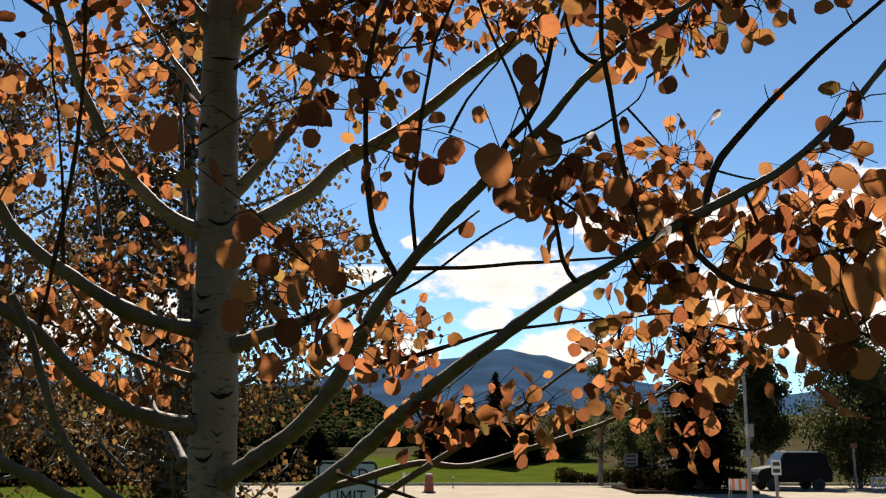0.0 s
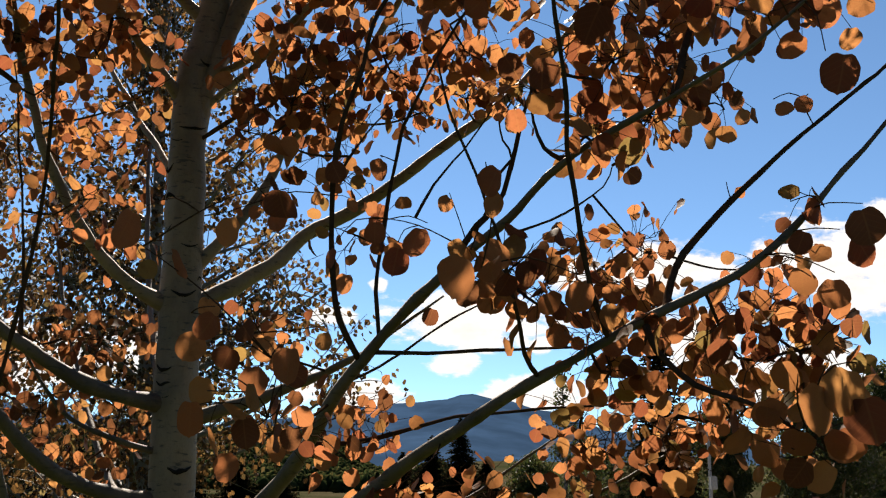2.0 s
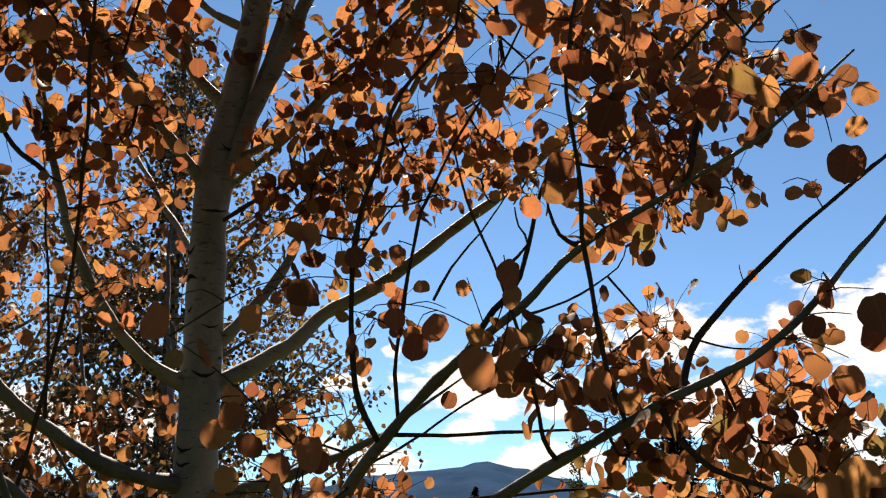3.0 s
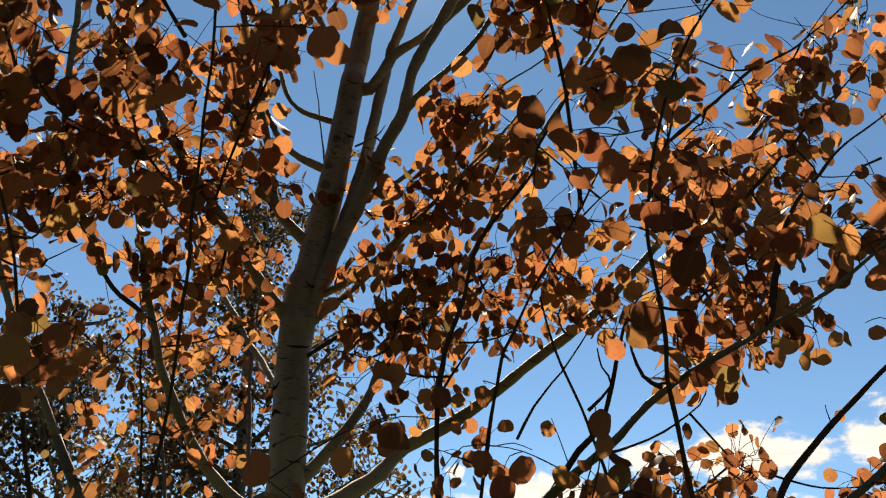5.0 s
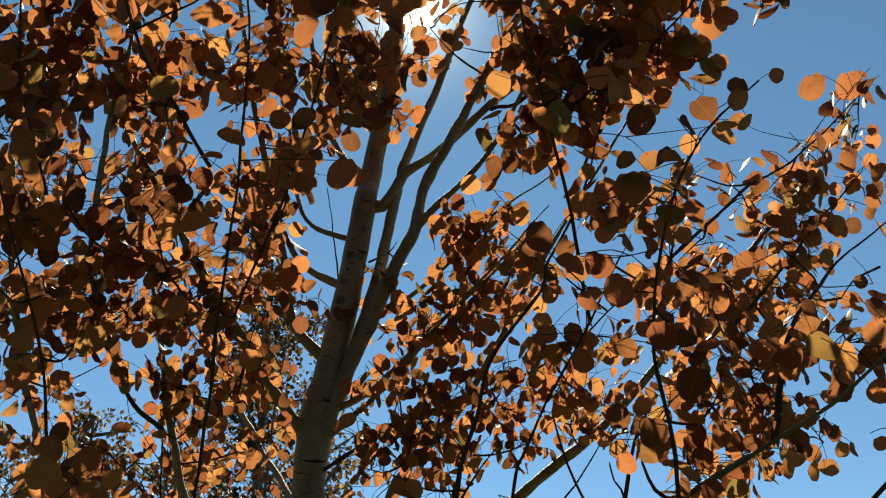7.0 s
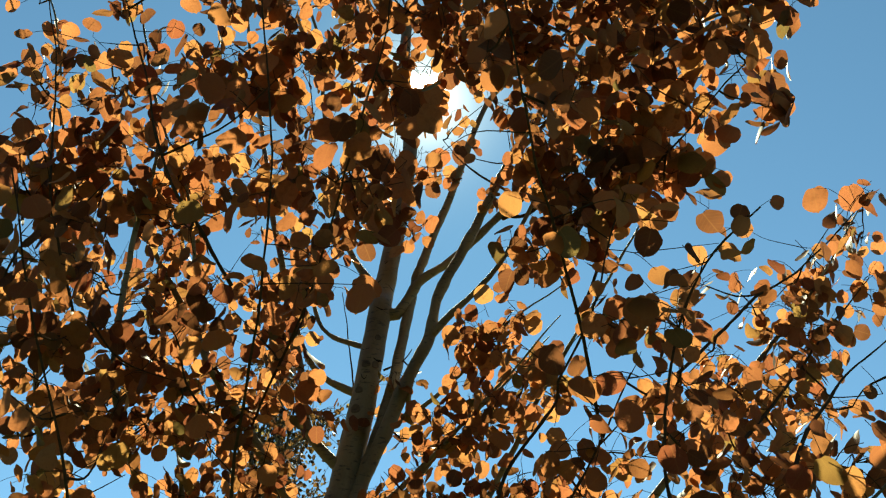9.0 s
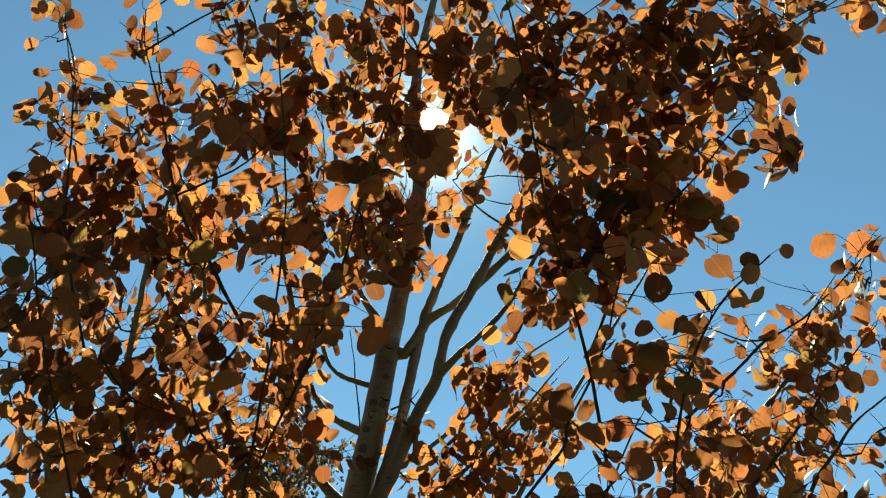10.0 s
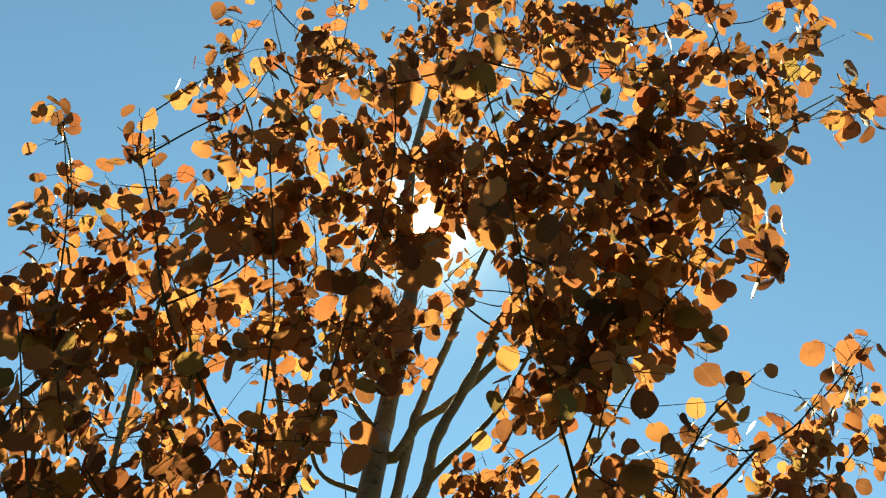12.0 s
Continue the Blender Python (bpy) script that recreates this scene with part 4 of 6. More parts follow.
foliage((-0.902, 2.750, 1.744), 0.13, 0.09, 29, 0.66)
foliage((-1.068, 2.500, 1.788), 0.09, 0.09, 17, 0.66)
foliage((-0.432, 2.800, 3.500), 0.11, 0.11, 14, 0.99)
foliage((-0.435, 2.800, 3.221), 0.11, 0.09, 19, 0.88)
foliage((-0.250, 2.600, 3.120), 0.12, 0.12, 38, 0.88)
foliage((-0.097, 2.600, 3.241), 0.14, 0.14, 51, 0.88)
foliage((-0.156, 2.600, 3.443), 0.14, 0.09, 23, 0.99)
foliage((0.048, 2.200, 3.172), 0.09, 0.09, 22, 0.88)
foliage((-0.300, 2.300, 2.650), 0.12, 0.07, 45, 0.88)
foliage((-0.223, 2.400, 2.790), 0.14, 0.09, 45, 0.88)
foliage((-0.053, 2.500, 2.819), 0.13, 0.10, 42, 0.88)
foliage((0.147, 2.600, 2.883), 0.12, 0.10, 38, 0.88)
foliage((0.253, 2.500, 2.789), 0.10, 0.06, 22, 0.88)
foliage((0.163, 1.700, 2.763), 0.08, 0.06, 7, 0.82)
foliage((0.272, 1.600, 2.633), 0.07, 0.07, 16, 0.82)
foliage((0.258, 1.700, 2.450), 0.06, 0.04, 11, 0.82)
foliage((0.383, 1.700, 2.500), 0.10, 0.08, 38, 0.82)
foliage((0.596, 2.000, 2.661), 0.09, 0.08, 32, 0.88)
foliage((0.637, 2.500, 3.274), 0.14, 0.14, 48, 0.88)
foliage((0.937, 2.600, 3.441), 0.11, 0.11, 18, 1.09)
foliage((0.919, 2.600, 3.238), 0.11, 0.09, 29, 0.88)
foliage((0.682, 1.600, 2.597), 0.11, 0.02, 18, 0.82)
foliage((0.489, 1.700, 2.430), 0.04, 0.03, 8, 0.82)
foliage((0.321, 1.700, 2.368), 0.05, 0.05, 10, 0.82)
foliage((-1.129, 2.200, 2.997), 0.12, 0.12, 48, 0.88)
foliage((-0.880, 2.000, 2.873), 0.07, 0.07, 8, 0.88)
foliage((-0.947, 2.500, 3.112), 0.12, 0.12, 32, 0.88)
foliage((-1.076, 2.400, 2.861), 0.13, 0.09, 32, 0.88)
foliage((-0.890, 2.600, 3.267), 0.11, 0.12, 26, 0.88)
foliage((-0.845, 2.600, 3.014), 0.09, 0.09, 13, 0.88)
foliage((-0.897, 2.500, 2.839), 0.10, 0.08, 11, 0.88)
foliage((-1.071, 2.200, 2.553), 0.08, 0.08, 14, 0.88)
foliage((-1.177, 2.200, 3.204), 0.12, 0.09, 42, 0.88)
foliage((-0.984, 2.300, 3.236), 0.13, 0.10, 35, 0.88)
foliage((-0.830, 2.500, 3.427), 0.09, 0.07, 11, 0.99)
foliage((-1.563, 2.200, 3.881), 0.23, 0.23, 89, 1.12)
foliage((-1.266, 2.300, 3.957), 0.24, 0.24, 89, 1.01)
foliage((-0.946, 2.400, 4.033), 0.22, 0.22, 74, 1.01)
foliage((-1.525, 2.300, 3.519), 0.22, 0.20, 74, 1.01)
foliage((-1.239, 2.400, 3.605), 0.21, 0.21, 74, 1.01)
foliage((-0.945, 2.500, 3.644), 0.17, 0.22, 50, 1.01)
foliage((-1.406, 2.400, 3.200), 0.26, 0.20, 102, 0.9)
foliage((-1.021, 2.500, 3.207), 0.22, 0.20, 75, 0.9)
foliage((-1.289, 2.300, 2.829), 0.20, 0.16, 54, 0.9)
foliage((-0.918, 2.600, 2.916), 0.18, 0.16, 44, 0.9)
foliage((-1.197, 2.100, 2.497), 0.17, 0.13, 31)
foliage((-0.668, 2.700, 4.283), 0.15, 0.22, 27, 1.01)
foliage((0.050, 2.500, 4.137), 0.21, 0.18, 47, 1.01)
foliage((0.272, 2.000, 3.601), 0.18, 0.20, 52, 1.12)
foliage((0.445, 2.100, 3.768), 0.12, 0.17, 26, 1.24)
foliage((0.079, 2.500, 3.782), 0.17, 0.13, 32, 1.01)
foliage((-0.099, 2.600, 3.462), 0.19, 0.11, 32, 1.01)
foliage((-0.020, 2.600, 3.596), 0.15, 0.07, 11, 1.01)
foliage((-0.300, 2.600, 3.126), 0.16, 0.10, 29, 0.9)
foliage((-0.155, 2.600, 3.226), 0.12, 0.08, 20, 0.9)
foliage((-0.382, 2.600, 2.912), 0.18, 0.10, 34, 0.9)
foliage((-0.048, 2.400, 2.896), 0.11, 0.06, 17, 0.9)
foliage((0.145, 2.400, 2.841), 0.11, 0.06, 20, 0.9)
foliage((0.180, 1.900, 2.760), 0.12, 0.09, 27)
foliage((0.309, 1.800, 2.856), 0.12, 0.12, 18)
foliage((0.274, 1.900, 3.127), 0.15, 0.11, 41)
foliage((0.337, 1.600, 2.912), 0.10, 0.08, 14, 0.82)
foliage((0.384, 1.800, 2.709), 0.13, 0.11, 22)
foliage((0.524, 1.900, 2.669), 0.12, 0.10, 44)
foliage((0.726, 2.500, 3.219), 0.18, 0.14, 43, 0.9)
foliage((0.950, 2.600, 3.376), 0.14, 0.19, 27, 1.12)
foliage((0.783, 2.600, 3.624), 0.17, 0.13, 24, 1.12)
foliage((1.061, 2.700, 3.781), 0.18, 0.18, 32, 1.12)
foliage((1.370, 2.900, 4.156), 0.12, 0.20, 18, 1.12)
foliage((0.394, 1.400, 2.986), 0.06, 0.05, 4, 0.82)
foliage((0.616, 1.600, 2.584), 0.08, 0.06, 17, 0.82)
foliage((0.632, 1.500, 2.490), 0.05, 0.05, 8, 0.82)
foliage((-1.720, 2.100, 4.321), 0.15, 0.38, 31, 1.28)
foliage((-1.371, 2.000, 4.150), 0.19, 0.31, 53, 1.28)
foliage((-1.628, 2.000, 3.772), 0.16, 0.13, 31, 1.28)
foliage((-1.403, 2.100, 3.800), 0.23, 0.20, 70, 1.28)
foliage((-1.193, 2.200, 3.979), 0.19, 0.29, 60, 1.28)
foliage((-1.059, 1.950, 4.282), 0.17, 0.31, 67, 1.28)
foliage((-0.883, 2.050, 4.323), 0.20, 0.37, 88, 1.28)
foliage((-0.804, 2.150, 3.850), 0.16, 0.23, 53, 1.28)
foliage((-0.713, 2.350, 4.696), 0.17, 0.36, 42, 1.28)
foliage((-0.482, 2.350, 4.686), 0.25, 0.33, 105, 1.28)
foliage((-0.231, 2.350, 4.708), 0.22, 0.30, 77, 1.28)
foliage((-0.585, 2.450, 4.037), 0.18, 0.15, 42, 1.28)
foliage((-0.363, 2.500, 4.212), 0.13, 0.13, 17, 1.28)
foliage((0.036, 2.250, 4.556), 0.23, 0.34, 99, 1.28)
foliage((0.227, 2.050, 4.059), 0.25, 0.27, 87, 1.28)
foliage((0.198, 2.050, 3.606), 0.23, 0.19, 77, 1.28)
foliage((0.054, 2.150, 3.901), 0.16, 0.18, 37, 1.28)
foliage((0.455, 2.200, 3.932), 0.21, 0.25, 61, 1.41)
foliage((0.553, 2.100, 4.231), 0.26, 0.21, 53, 1.41)
foliage((0.769, 2.000, 4.369), 0.23, 0.19, 40, 1.41)
foliage((0.698, 1.900, 3.923), 0.11, 0.13, 11, 1.41)
foliage((0.024, 2.150, 3.552), 0.11, 0.17, 27, 1.28)
foliage((0.253, 2.150, 4.688), 0.21, 0.16, 35, 1.28)
foliage((-1.160, 1.950, 5.131), 0.17, 0.34, 64, 1.28)
foliage((-0.935, 2.250, 5.622), 0.22, 0.29, 59, 1.28)
foliage((-0.923, 2.150, 4.889), 0.20, 0.22, 59, 1.28)
foliage((-0.681, 2.450, 5.526), 0.26, 0.42, 98, 1.28)
foliage((-0.374, 2.550, 5.825), 0.27, 0.44, 132, 1.28)
foliage((-0.031, 2.450, 5.861), 0.30, 0.37, 123, 1.28)
foliage((0.241, 2.350, 5.799), 0.23, 0.26, 73, 1.28)
foliage((-0.679, 2.350, 5.042), 0.18, 0.18, 44, 1.28)
foliage((-0.087, 2.350, 4.986), 0.17, 0.17, 44, 1.28)
foliage((0.561, 1.950, 4.768), 0.18, 0.23, 38, 1.41)
foliage((0.874, 2.200, 5.032), 0.22, 0.22, 38, 1.41)
foliage((1.184, 2.100, 5.192), 0.17, 0.17, 24, 1.41)
foliage((1.246, 1.900, 4.712), 0.12, 0.12, 21, 1.41)
foliage((1.234, 2.300, 5.864), 0.19, 0.13, 17, 1.41)
foliage((0.795, 1.950, 5.359), 0.17, 0.11, 17, 1.41)
foliage((0.288, 2.450, 6.688), 0.94, 0.34, 171, 1.28)
foliage((-0.682, 2.550, 6.983), 0.99, 0.36, 171, 1.28)
foliage((-1.241, 1.700, 3.399), 0.18, 0.18, 10, 0.92)
foliage((-0.887, 1.600, 3.267), 0.18, 0.17, 13, 0.82)
foliage((-0.595, 1.600, 3.257), 0.11, 0.15, 6, 0.82)
foliage((-1.223, 1.800, 3.061), 0.14, 0.18, 10)
foliage((-0.931, 1.800, 3.055), 0.17, 0.17, 10)
foliage((-1.110, 1.900, 2.746), 0.17, 0.14, 19)
foliage((-0.926, 1.600, 2.333), 0.14, 0.11, 15, 0.82)
foliage((0.160, 1.500, 3.149), 0.14, 0.14, 7, 0.82)
foliage((0.258, 1.450, 2.927), 0.10, 0.10, 6, 0.82)
foliage((0.324, 1.500, 2.714), 0.10, 0.11, 5, 0.82)
foliage((-0.574, 2.000, 3.717), 0.11, 0.15, 9, 1.12)
foliage((-1.255, 1.500, 3.199), 0.12, 0.24, 7, 1.14)
foliage((-1.208, 1.600, 3.571), 0.19, 0.23, 8, 1.28)
foliage((-1.026, 1.600, 3.629), 0.17, 0.25, 8, 1.28)
foliage((-1.148, 1.700, 3.180), 0.21, 0.21, 9, 1.14)
foliage((-0.865, 1.600, 3.040), 0.18, 0.18, 9, 1.14)
foliage((-0.777, 1.500, 3.527), 0.16, 0.25, 13, 1.28)
foliage((-0.643, 1.700, 3.243), 0.11, 0.16, 7, 1.14)
foliage((-0.377, 1.500, 3.659), 0.18, 0.24, 18, 1.28)
foliage((-0.518, 1.700, 3.533), 0.11, 0.15, 6, 1.28)
foliage((-0.099, 1.350, 3.596), 0.15, 0.21, 11, 1.28)
foliage((0.067, 1.400, 3.461), 0.17, 0.22, 12, 1.28)
foliage((0.193, 1.500, 3.217), 0.16, 0.15, 7, 1.14)
foliage((0.427, 1.900, 3.982), 0.21, 0.26, 16, 1.41)
foliage((0.699, 1.900, 4.152), 0.20, 0.20, 11, 1.41)
foliage((0.224, 1.500, 2.843), 0.15, 0.10, 4, 1.14)
foliage((-0.426, 2.000, 3.582), 0.10, 0.12, 8, 1.28)
foliage((-0.843, 1.400, 4.132), 0.14, 0.29, 11, 1.28)
foliage((-0.691, 1.600, 4.469), 0.18, 0.25, 10, 1.28)
foliage((-0.382, 1.400, 4.197), 0.19, 0.25, 13, 1.28)
foliage((-0.170, 1.300, 4.166), 0.18, 0.22, 13, 1.28)
foliage((0.027, 1.300, 4.103), 0.18, 0.22, 12, 1.28)
foliage((0.232, 1.400, 4.172), 0.16, 0.22, 9, 1.28)
foliage((-0.548, 2.200, 4.041), 0.12, 0.14, 10, 1.28)
foliage((-0.295, 1.950, 3.734), 0.09, 0.09, 8, 1.28)
foliage((0.474, 2.300, 5.411), 0.34, 0.34, 39, 1.41)
foliage((0.720, 2.300, 5.796), 0.29, 0.23, 20, 1.41)
foliage((0.217, 2.300, 5.339), 0.27, 0.33, 37, 1.28)
foliage((-0.081, 1.950, 4.792), 0.21, 0.21, 23, 1.28)
foliage((-0.383, 2.050, 5.528), 0.36, 0.21, 37, 1.28)
foliage((-0.723, 1.950, 5.035), 0.22, 0.30, 28, 1.28)
foliage((0.352, 2.200, 4.602), 0.21, 0.21, 24, 1.41)
foliage((0.441, 2.100, 4.096), 0.21, 0.19, 12, 1.41)
foliage((0.373, 2.100, 3.800), 0.15, 0.13, 7, 1.41)
foliage((0.049, 2.200, 3.931), 0.12, 0.14, 11, 1.28)
foliage((-0.913, 2.100, 4.288), 0.17, 0.22, 23, 1.28)
foliage((-0.744, 2.200, 4.152), 0.15, 0.22, 18, 1.28)
foliage((-1.180, 1.900, 4.020), 0.20, 0.18, 23, 1.28)
foliage((-1.618, 1.900, 4.108), 0.16, 0.21, 18, 1.28)
foliage((-0.544, 2.300, 3.867), 0.12, 0.12, 13, 1.28)
foliage((-0.460, 1.950, 4.573), 0.18, 0.18, 18, 1.28)
foliage((0.626, 2.100, 5.178), 0.26, 0.31, 27, 1.41)
foliage((0.793, 2.000, 4.590), 0.23, 0.20, 24, 1.41)
foliage((0.617, 2.000, 4.353), 0.22, 0.17, 17, 1.41)
foliage((0.507, 2.100, 4.715), 0.21, 0.21, 19, 1.41)
foliage((1.082, 1.950, 4.851), 0.16, 0.13, 8, 1.41)
foliage((-1.811, 2.000, 4.674), 0.11, 0.16, 10, 1.28)
foliage((-1.684, 2.000, 4.444), 0.13, 0.10, 8, 1.28)
foliage((-1.400, 1.900, 4.513), 0.10, 0.15, 10, 1.28)
foliage((-1.428, 1.950, 4.354), 0.15, 0.12, 10, 1.28)
foliage((0.800, 2.000, 4.334), 0.14, 0.17, 9, 1.41)
foliage((0.738, 2.000, 3.943), 0.11, 0.13, 7, 1.41)
foliage((0.697, 2.100, 4.576), 0.20, 0.15, 9, 1.41)
foliage((1.076, 2.250, 3.739), 0.09, 0.13, 8, 1.41)
foliage((0.545, 2.000, 3.829), 0.13, 0.17, 8, 1.41)
# far-side masses, added to throw shade on the lower left leaves
foliage((-1.423, 3.500, 2.980), 0.29, 0.20, 36, 0.88)
foliage((-1.132, 3.500, 2.939), 0.22, 0.17, 31, 0.88)
foliage((-1.586, 3.400, 2.874), 0.19, 0.19, 27, 0.88)
foliage((-1.492, 3.300, 3.488), 0.24, 0.24, 28, 0.99)
foliage((-1.242, 3.400, 3.724), 0.18, 0.23, 20, 0.99)
foliage((-2.017, 3.400, 4.202), 0.40, 0.40, 33, 1.01)
foliage((-1.451, 3.400, 4.097), 0.31, 0.42, 33, 1.01)
foliage((-1.813, 3.300, 3.413), 0.31, 0.26, 24, 1.01)
foliage((-0.571, 2.500, 3.900), 0.10, 0.20, 8, 1.01)
foliage((-0.427, 2.400, 4.040), 0.13, 0.13, 11, 1.01)
foliage((-2.085, 3.300, 4.350), 0.45, 0.45, 24, 1.28)
foliage((-1.460, 3.300, 4.674), 0.36, 0.50, 24, 1.28)
foliage((-0.390, 2.450, 4.465), 0.13, 0.16, 10, 1.28)
foliage((-0.546, 2.500, 4.334), 0.13, 0.16, 8, 1.28)
foliage((-0.071, 2.300, 4.712), 0.27, 0.30, 30, 1.28)
foliage((0.254, 2.200, 4.649), 0.29, 0.23, 29, 1.28)
foliage((0.514, 2.100, 4.585), 0.23, 0.18, 14, 1.41)
foliage((-0.031, 2.300, 5.741), 0.36, 0.32, 31, 1.28)
foliage((0.336, 2.200, 5.325), 0.33, 0.33, 31, 1.28)
foliage((-0.211, 1.950, 4.763), 0.16, 0.21, 13, 1.28)
foliage((0.188, 2.200, 4.806), 0.22, 0.19, 17, 1.28)
foliage((0.539, 2.200, 5.658), 0.25, 0.19, 13, 1.41)
foliage((-0.800, 2.600, 3.895), 0.15, 0.17, 30, 1.01)
foliage((-0.745, 2.600, 4.245), 0.16, 0.21, 30, 1.01)
foliage((-0.795, 2.600, 3.240), 0.16, 0.16, 31, 0.9)
foliage((-0.868, 2.500, 3.581), 0.16, 0.21, 30, 1.01)
foliage((-0.879, 2.600, 2.996), 0.17, 0.17, 26, 0.9)
foliage((-0.278, 2.700, 4.588), 0.17, 0.17, 23, 1.01)
foliage((-0.282, 2.050, 4.399), 0.15, 0.17, 18, 1.28)
foliage((-0.375, 2.250, 4.308), 0.10, 0.15, 10, 1.28)
foliage((-0.511, 2.150, 4.576), 0.16, 0.24, 18, 1.28)
foliage((-0.686, 2.150, 3.438), 0.13, 0.17, 17, 1.28)
foliage((-0.760, 2.150, 3.198), 0.16, 0.16, 21, 1.14)
foliage((0.132, 1.950, 4.578), 0.27, 0.25, 30, 1.28)
foliage((0.391, 2.300, 4.644), 0.29, 0.29, 26, 1.41)
foliage((0.613, 2.300, 5.050), 0.23, 0.23, 16, 1.41)
foliage((0.180, 1.950, 3.982), 0.20, 0.20, 20, 1.28)
foliage((-0.074, 2.050, 4.640), 0.23, 0.28, 26, 1.28)
foliage((-1.342, 1.900, 3.129), 0.19, 0.15, 19, 1.14)
foliage((-1.119, 2.000, 3.078), 0.17, 0.15, 19, 1.14)
foliage((-1.001, 2.100, 3.006), 0.15, 0.12, 12, 1.14)
foliage((-1.339, 1.900, 2.906), 0.13, 0.11, 11, 1.14)
foliage((-1.278, 2.000, 3.385), 0.18, 0.14, 10, 1.28)
foliage((0.584, 2.400, 3.574), 0.13, 0.10, 10, 1.12)
foliage((0.745, 2.500, 3.546), 0.15, 0.12, 12, 1.12)
foliage((0.925, 2.600, 3.699), 0.15, 0.11, 12, 1.12)
foliage((1.097, 2.750, 3.897), 0.14, 0.10, 12, 1.12)
foliage((1.334, 2.900, 4.134), 0.13, 0.13, 13, 1.12)
foliage((1.236, 2.700, 3.710), 0.15, 0.13, 14, 1.12)
foliage((0.927, 2.500, 3.432), 0.16, 0.14, 14, 1.12)
foliage((0.711, 2.400, 3.235), 0.16, 0.13, 20, 0.9)
foliage((0.522, 2.200, 3.204), 0.13, 0.12, 14, 0.9)
foliage((0.917, 2.400, 3.154), 0.15, 0.14, 19, 0.9)
foliage((0.696, 2.200, 2.917), 0.15, 0.12, 18, 0.9)
foliage((0.497, 2.000, 2.827), 0.14, 0.12, 15, 0.9)
foliage((0.370, 2.000, 2.957), 0.12, 0.10, 13, 0.9)
foliage((-0.086, 2.500, 3.491), 0.12, 0.10, 15, 1.01)
foliage((-0.232, 2.550, 3.394), 0.14, 0.10, 19, 1.01)
foliage((-0.015, 2.400, 3.223), 0.14, 0.12, 30, 0.9)
foliage((-0.133, 2.400, 3.088), 0.13, 0.10, 22, 0.9)
foliage((-0.299, 2.600, 3.092), 0.12, 0.10, 20, 0.9)
foliage((-0.513, 2.500, 4.548), 0.14, 0.14, 26, 1.06)
foliage((-0.531, 2.600, 4.244), 0.13, 0.13, 23, 1.06)
foliage((-0.426, 2.650, 4.026), 0.10, 0.12, 16, 1.06)
foliage((-0.367, 2.400, 4.537), 0.14, 0.14, 26, 1.06)
foliage((-0.199, 2.400, 4.657), 0.14, 0.12, 24, 1.06)
foliage((-0.052, 2.400, 4.617), 0.14, 0.12, 24, 1.06)
foliage((0.042, 2.500, 4.400), 0.13, 0.13, 24, 1.06)
foliage((0.075, 2.500, 4.111), 0.13, 0.13, 21, 1.06)
foliage((-0.275, 2.300, 4.783), 0.15, 0.12, 26, 1.06)
foliage((-0.606, 2.400, 4.743), 0.13, 0.14, 23, 1.06)
foliage((0.426, 2.300, 5.490), 0.13, 0.12, 19, 1.24)
foliage((0.636, 2.200, 5.223), 0.13, 0.12, 19, 1.24)
foliage((0.866, 2.200, 5.331), 0.13, 0.12, 19, 1.24)
foliage((0.929, 2.100, 4.967), 0.13, 0.12, 19, 1.24)
foliage((0.679, 2.100, 4.767), 0.13, 0.12, 19, 1.24)
foliage((0.821, 2.050, 4.637), 0.13, 0.12, 19, 1.24)
foliage((0.922, 2.000, 4.671), 0.13, 0.12, 19, 1.24)
foliage((1.036, 2.000, 4.939), 0.13, 0.12, 19, 1.24)
foliage((0.324, 2.400, 5.814), 0.13, 0.12, 23, 1.12)
foliage((0.051, 2.400, 5.782), 0.13, 0.12, 23, 1.12)
foliage((0.598, 2.400, 5.846), 0.13, 0.12, 19, 1.24)
foliage((-1.327, 1.600, 3.081), 0.13, 0.12, 11, 1.0)
foliage((-1.406, 1.900, 3.130), 0.13, 0.12, 11, 1.0)
foliage((-1.499, 2.000, 3.079), 0.13, 0.12, 11, 1.0)
foliage((-1.427, 2.100, 3.097), 0.13, 0.12, 11, 1.0)
foliage((-1.469, 2.100, 2.953), 0.13, 0.12, 11, 1.0)
foliage((-1.378, 2.200, 2.965), 0.13, 0.12, 11, 1.0)
foliage((-1.251, 2.200, 3.001), 0.13, 0.12, 11, 1.0)
foliage((-1.208, 2.200, 3.189), 0.13, 0.12, 11, 1.0)
foliage((-1.421, 1.700, 3.296), 0.13, 0.12, 11, 1.0)
foliage((-1.068, 2.300, 3.049), 0.13, 0.12, 11, 1.0)
foliage((-1.303, 2.000, 3.152), 0.13, 0.12, 11, 1.0)
# more masses added up-sun, again only to shade the lower left
foliage((-1.10, 3.60, 2.60), 0.26, 0.22, 34, 0.9)
foliage((-1.30, 3.70, 2.95), 0.26, 0.22, 34, 0.9)
foliage((-0.95, 3.65, 2.80), 0.26, 0.22, 34, 0.9)
foliage((-1.50, 3.80, 3.25), 0.26, 0.22, 34, 0.9)
foliage((-1.05, 4.00, 3.40), 0.26, 0.22, 30, 1.01)
foliage((-1.60, 3.50, 2.70), 0.26, 0.22, 34, 0.9)
leaf_at((0.127, 1.300, 2.140), 0.044)
leaf_at((0.122, 1.320, 2.110), 0.037)
leaf_at((0.079, 1.300, 2.008), 0.061)
leaf_at((0.245, 1.730, 2.131), 0.048)
leaf_at((-0.183, 1.550, 1.912), 0.057)
leaf_at((-0.273, 1.530, 1.745), 0.045)
